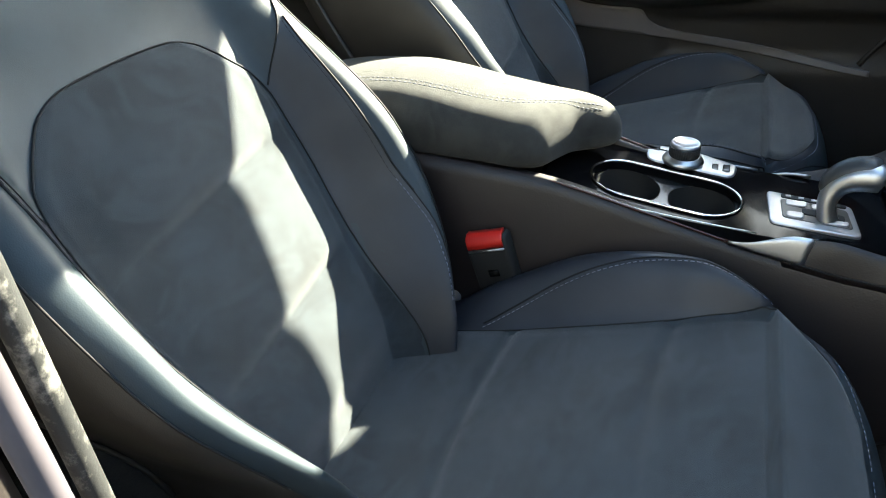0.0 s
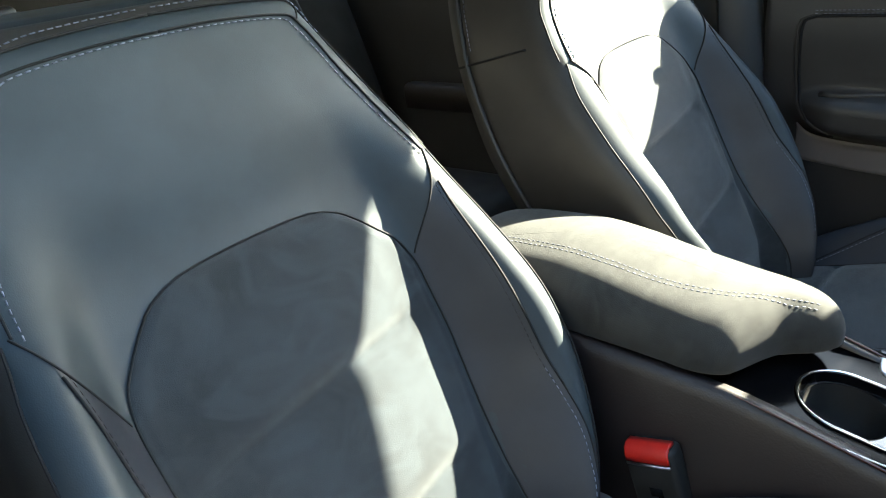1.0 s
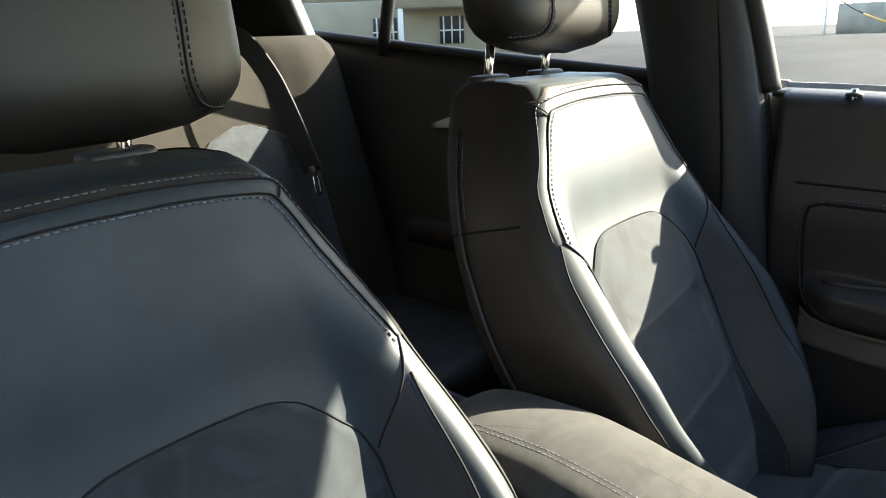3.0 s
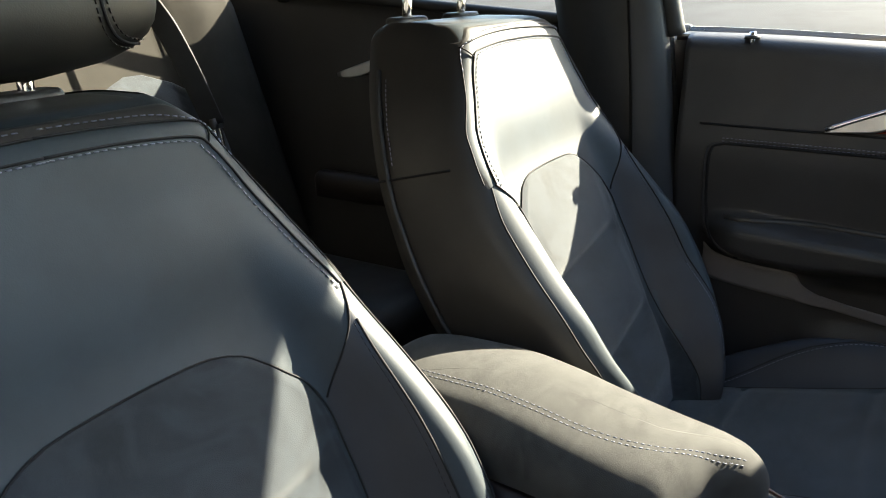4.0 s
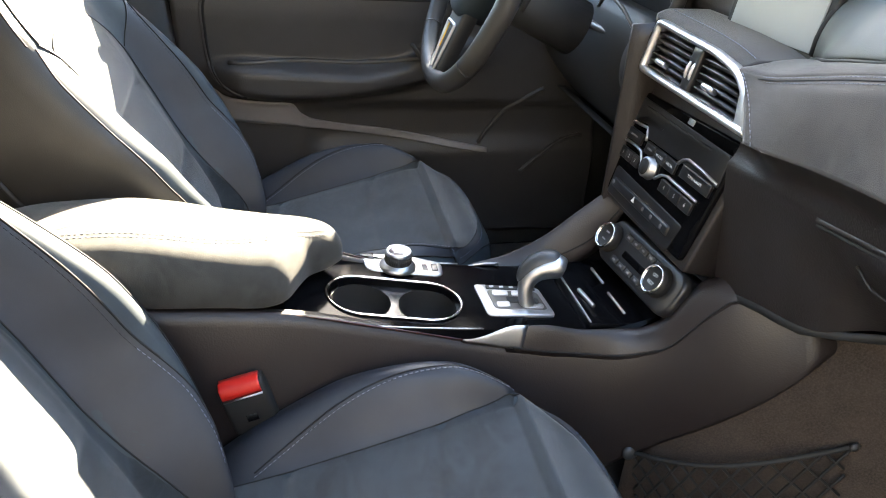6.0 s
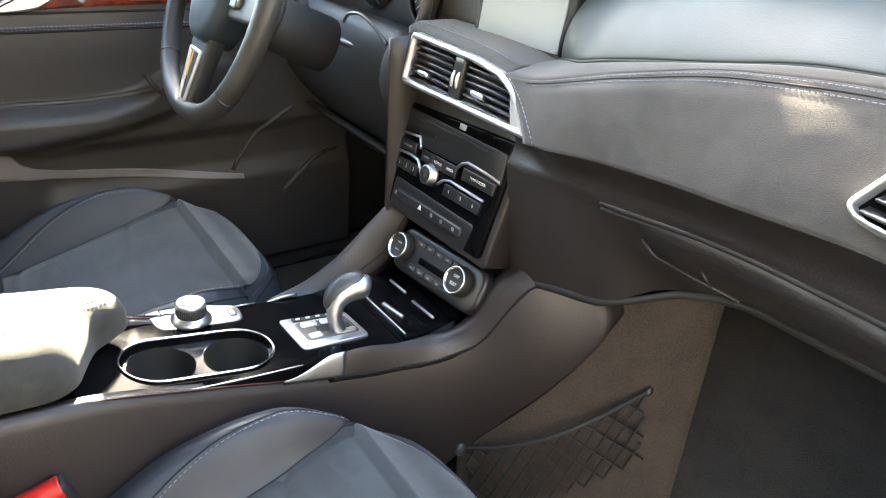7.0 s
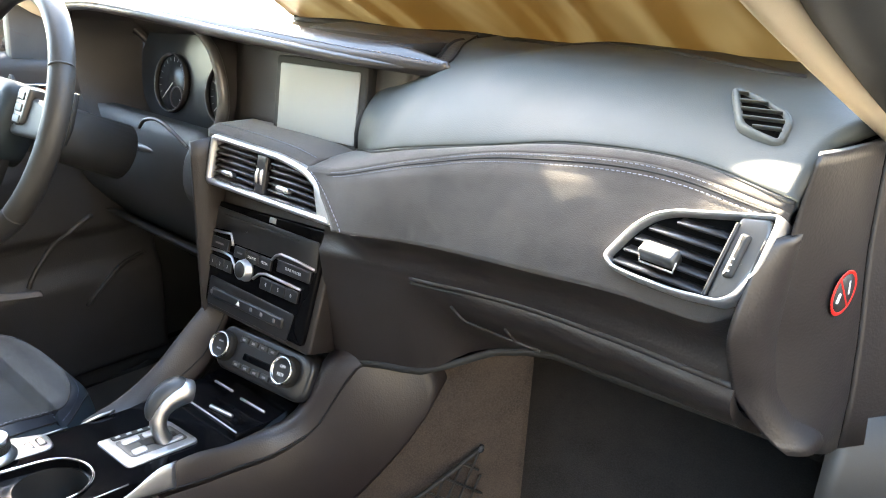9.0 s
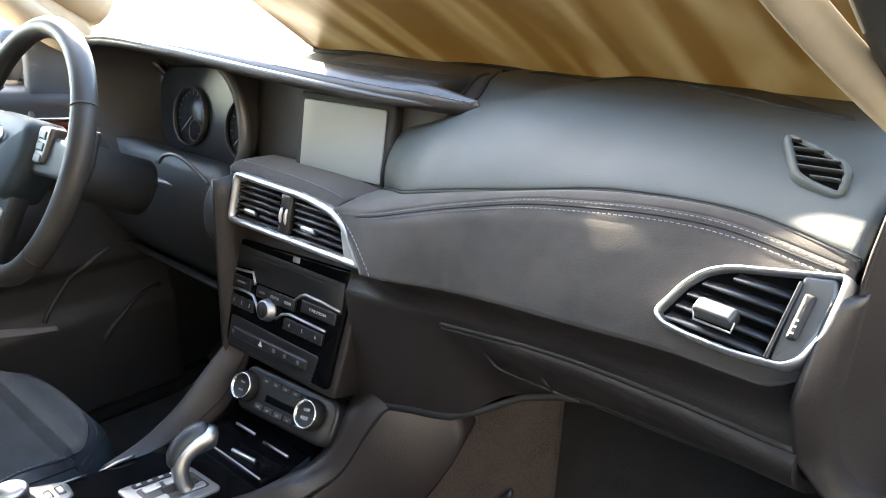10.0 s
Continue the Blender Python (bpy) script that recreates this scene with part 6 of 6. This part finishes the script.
def bench_back(z, x):
    t = (z - .55) / .6
    y = -.70 - .20 * t - .05 * (1 - math.sqrt(max(0, 1 - min(1, max(0, (z - 1.13) / .07)) ** 2)))
    y += .030 * step(.45, .56, abs(x)) + .02 * math.cos(2 * math.pi * x / .9) * (abs(x) < .45)
    return Vector((x, y, z))


bb = part("back", sheet(bench_back, line(.5, 1.20, 32), line(-.64, .64, 60), (0, -.12, 0)), BENCH, bench)


def bench_insert(f, g, s):
    z = .55 + .46 * f
    w = .16 * math.sqrt(max(.02, 1 - (max(0, f - .6) / .4) ** 3))
    x = s * .34 + w * (2 * g - 1)
    e = min(1, (1 - abs(2 * g - 1)) * w / .015, (1 - f) * .46 / .02)
    return bench_back(z, x) + Vector((0, .004 + .008 * math.sqrt(max(0, e)), 0))


for s in (-1, 1):
    part("back_insert", sheet(lambda f, g: bench_insert(f, g, s), line(0, 1, 20), line(0, 1, 24)), SUEDE, bb, "charcoal suede insert")
part("bench_cushion", pillow(rrect(1.26, .5, .08), .42, .58, .05, m=pose(0, -.50, 0)), LEATHER_BACK, bench)


# ---- seat belts ----
def belt(name, pts, label, width=.046):
    b = thing(name, label, "seat belt", tuple(pts[-1]))
    p = glide(pts, 8)
    part("webbing", tube(p, width / 2, 10, flat=.05, up=(.75, .65, .1) if name == "rear_seat_belt" else (-.5, .8, .2)), BELT, b, "dark woven webbing")
    return b


rb = belt("rear_seat_belt", [(-.30, -1.00, 1.16), (-.31, -.93, 1.205), (-.335, -.84, 1.20), (-.36, -.78, 1.13), (-.385, -.75, 1.04), (-.44, -.75, .90)], "dark rear seat belt hanging with its steel tongue")
tongue_m = basis((-.448, -.745, .872), (.8, .5, .1), (.15, -.1, 1))
part("tongue", hoop(rrect(.042, .052, .008), .009, .004, tongue_m), CHROME, rb, "bare steel belt tongue")
part("stop", block((.058, .024, .012), .005, m=tongue_m @ pose(0, .030, -.004)), DARK, rb)
belt("driver_seat_belt", [(-.640, .060, 1.30), (-.652, .085, 1.05), (-.655, .10, .80), (-.655, .11, .45)], "dark driver seat belt against the middle pillar")
belt("passenger_seat_belt", [(.650, .050, 1.30), (.672, .085, 1.05), (.690, .12, .80), (.700, .13, .45)], "dark passenger seat belt against the middle pillar")

# ---- cargo net in the footwell ----
net = thing("cargo_net", "black elastic cargo net on the carpet beside the tunnel", "net", (.2, .95, .45))


def on_carpet(f, z):
    return Vector((.118 + .212 * f + .006, .80 + .28 * f - .004, z))


na, nb, nc, nd = (.11, .462), (.80, .59), (.84, .47), (.18, .36)
net_pt = lambda u, v: on_carpet(na[0] + (nb[0] - na[0]) * u + v * ((nd[0] - na[0]) * (1 - u) + (nc[0] - nb[0]) * u), na[1] + (nb[1] - na[1]) * u - .015 * math.sin(math.pi * u) + v * ((nd[1] - na[1]) * (1 - u) + (nc[1] - nb[1]) * u)) + Vector((.012 * math.sin(math.pi * u), -.02 * math.sin(math.pi * u), 0))
part("top_cord", tube([net_pt(u, 0) for u in line(0, 1, 24)], .0035, 8), BLACK, net)
bm = bmesh.new()
for i in range(-6, 15):
    for sgn in (1, -1):
        pts = [net_pt(u, v) for u, v in ((i / 10 + sgn * .3 * t + (0 if sgn > 0 else .3), t) for t in line(0, 1, 12)) if -.001 <= u <= 1.001]
        if len(pts) > 1:
            tube(pts, .0021, 5, bm=bm)
tagged(part("netting", bm, BLACK, net), kind="stuff")
part("hook", turned([(.012, 0), (.012, .004), (.006, .008), (.001, .008)], 18, Matrix.Translation(net_pt(0, 0)) @ pose(0, 0, 0, 0, 90, 0)), GREY_DARK, net, "dark grey net anchor")
part("hook", turned([(.006, 0), (.006, .003), (.001, .005)], 14, Matrix.Translation(net_pt(1, 0)) @ pose(0, 0, 0, 0, 90, 0)), GREY_DARK, net)

# ---- outside ----
CONCRETE = material("yard_concrete", (0.023, 0.024, 0.026), 0.9, ior=1.2, var=0.35, var_scale=.8, fine=0.25, fine_scale=60, bump=0.4, bump_scale=90)
WALLC = material("wall_concrete", (0.28, 0.27, 0.24), 0.9, var=0.35, var_scale=1.6, bump=0.4, bump_scale=60)
# for the added unseen wall; its tone sets the bounce into the cabin
DARK_WALL = material("dark_wall", (0.125, 0.12, 0.113), 0.9, var=0.3, var_scale=1.5, bump=0.3, bump_scale=60)
CREAM = material("cream_render", (0.30, 0.26, 0.19), 0.9, var=0.1, var_scale=2, bump=0.2, bump_scale=60)
rise = lambda x: .95 * step(-3, -17, x)
ground = part("ground", sheet(lambda x, y: Vector((x, y, rise(x))), [-300, -120, -60, -30] + line(-20, 4, 49) + [10, 20, 40, 80, 160, 300], line(-300, 300, 41)), CONCRETE)
tagged(ground, "pale grey concrete yard rising gently, with worn patches", "ground", kind="structure")
# added out of view to hold back sky light through the open door
side_wall = part("side_wall", pillow(rrect(.3, 26, .05), 0, 3.2, .03, m=pose(3.6, -2, 0)), DARK_WALL)
tagged(side_wall, "unseen plain dark grey wall, added to limit light from the open side", "wall", kind="structure")
yard_wall = thing("yard_wall", "stained low concrete yard wall with a white railing", "wall", (-19, -2, .9), kind="structure")
part("wall", pillow(rrect(.25, 14, .02), .85, 1.62, .02, m=pose(-19, 3.0, 0)), WALLC, yard_wall)
part("rail", tube([(-19, -4, 2.5), (-19, 10, 2.5)], .03, 8), WHITE, yard_wall)
for i in range(70):
    part("baluster", block((.04, .04, .86), .005, m=pose(-19, -3.9 + i * .2, 1.61)), WHITE, yard_wall)
chain = thing("barrier_chain", "yellow and black plastic barrier chain across the yard", "chain", (-14, -1, .9))
cp = glide([(-17.5, -3.9, 1.85), (-16.2, -2.9, 1.35), (-15.0, -1.6, 1.02), (-13.5, .4, .96), (-12, 2.4, .95)], 8)
for i in range(0, len(cp) - 4, 4):
    part("link_run", tube(cp[i:i + 5], .014, 6), AMBER if (i // 4) % 2 == 0 else BLACK, chain)
part("post", tube([(-17.5, -3.9, .8), (-17.5, -3.9, 1.95)], .03, 10), WHITE, chain)
house = thing("house", "cream rendered house with a balcony and barred windows", "house", (-12, -11, .5))
hm = Matrix.Translation((-11.2, -10.0, 0)) @ pose(0, 0, 0, 0, 0, 40)
part("wall", pillow(rrect(4, 6, .05), .3, 1.95, .03, m=hm @ pose(-2, -.6, 0)), CREAM, house)
part("balcony", pillow(rrect(1.4, 3.0, .05), 1.75, 2.3, .03, m=hm @ pose(.4, .9, 0)), CREAM, house)
part("upper_wall", pillow(rrect(4, 6, .05), 1.95, 5.5, .03, m=hm @ pose(-2.6, -.6, 0)), CREAM, house)
for y in (-.9, .5, 1.9):
    wf = part("window", block((.08, .50, .55), .01, m=hm @ pose(.0, y, 1.05)), DARK, house)
    for k in range(3):
        part("glazing_bar", block((.04, .03, .55), .005, m=hm @ pose(.05, y - .17 + k * .17, 1.05)), WHITE, wf)
    part("glazing_bar", block((.04, .50, .03), .005, m=hm @ pose(.05, y, 1.30)), WHITE, wf)
for y in (-.5, 2.3):
    part("balcony_post", block((.10, .10, 1.5), .01, m=hm @ pose(1.0, y, .4)), WHITE, house)
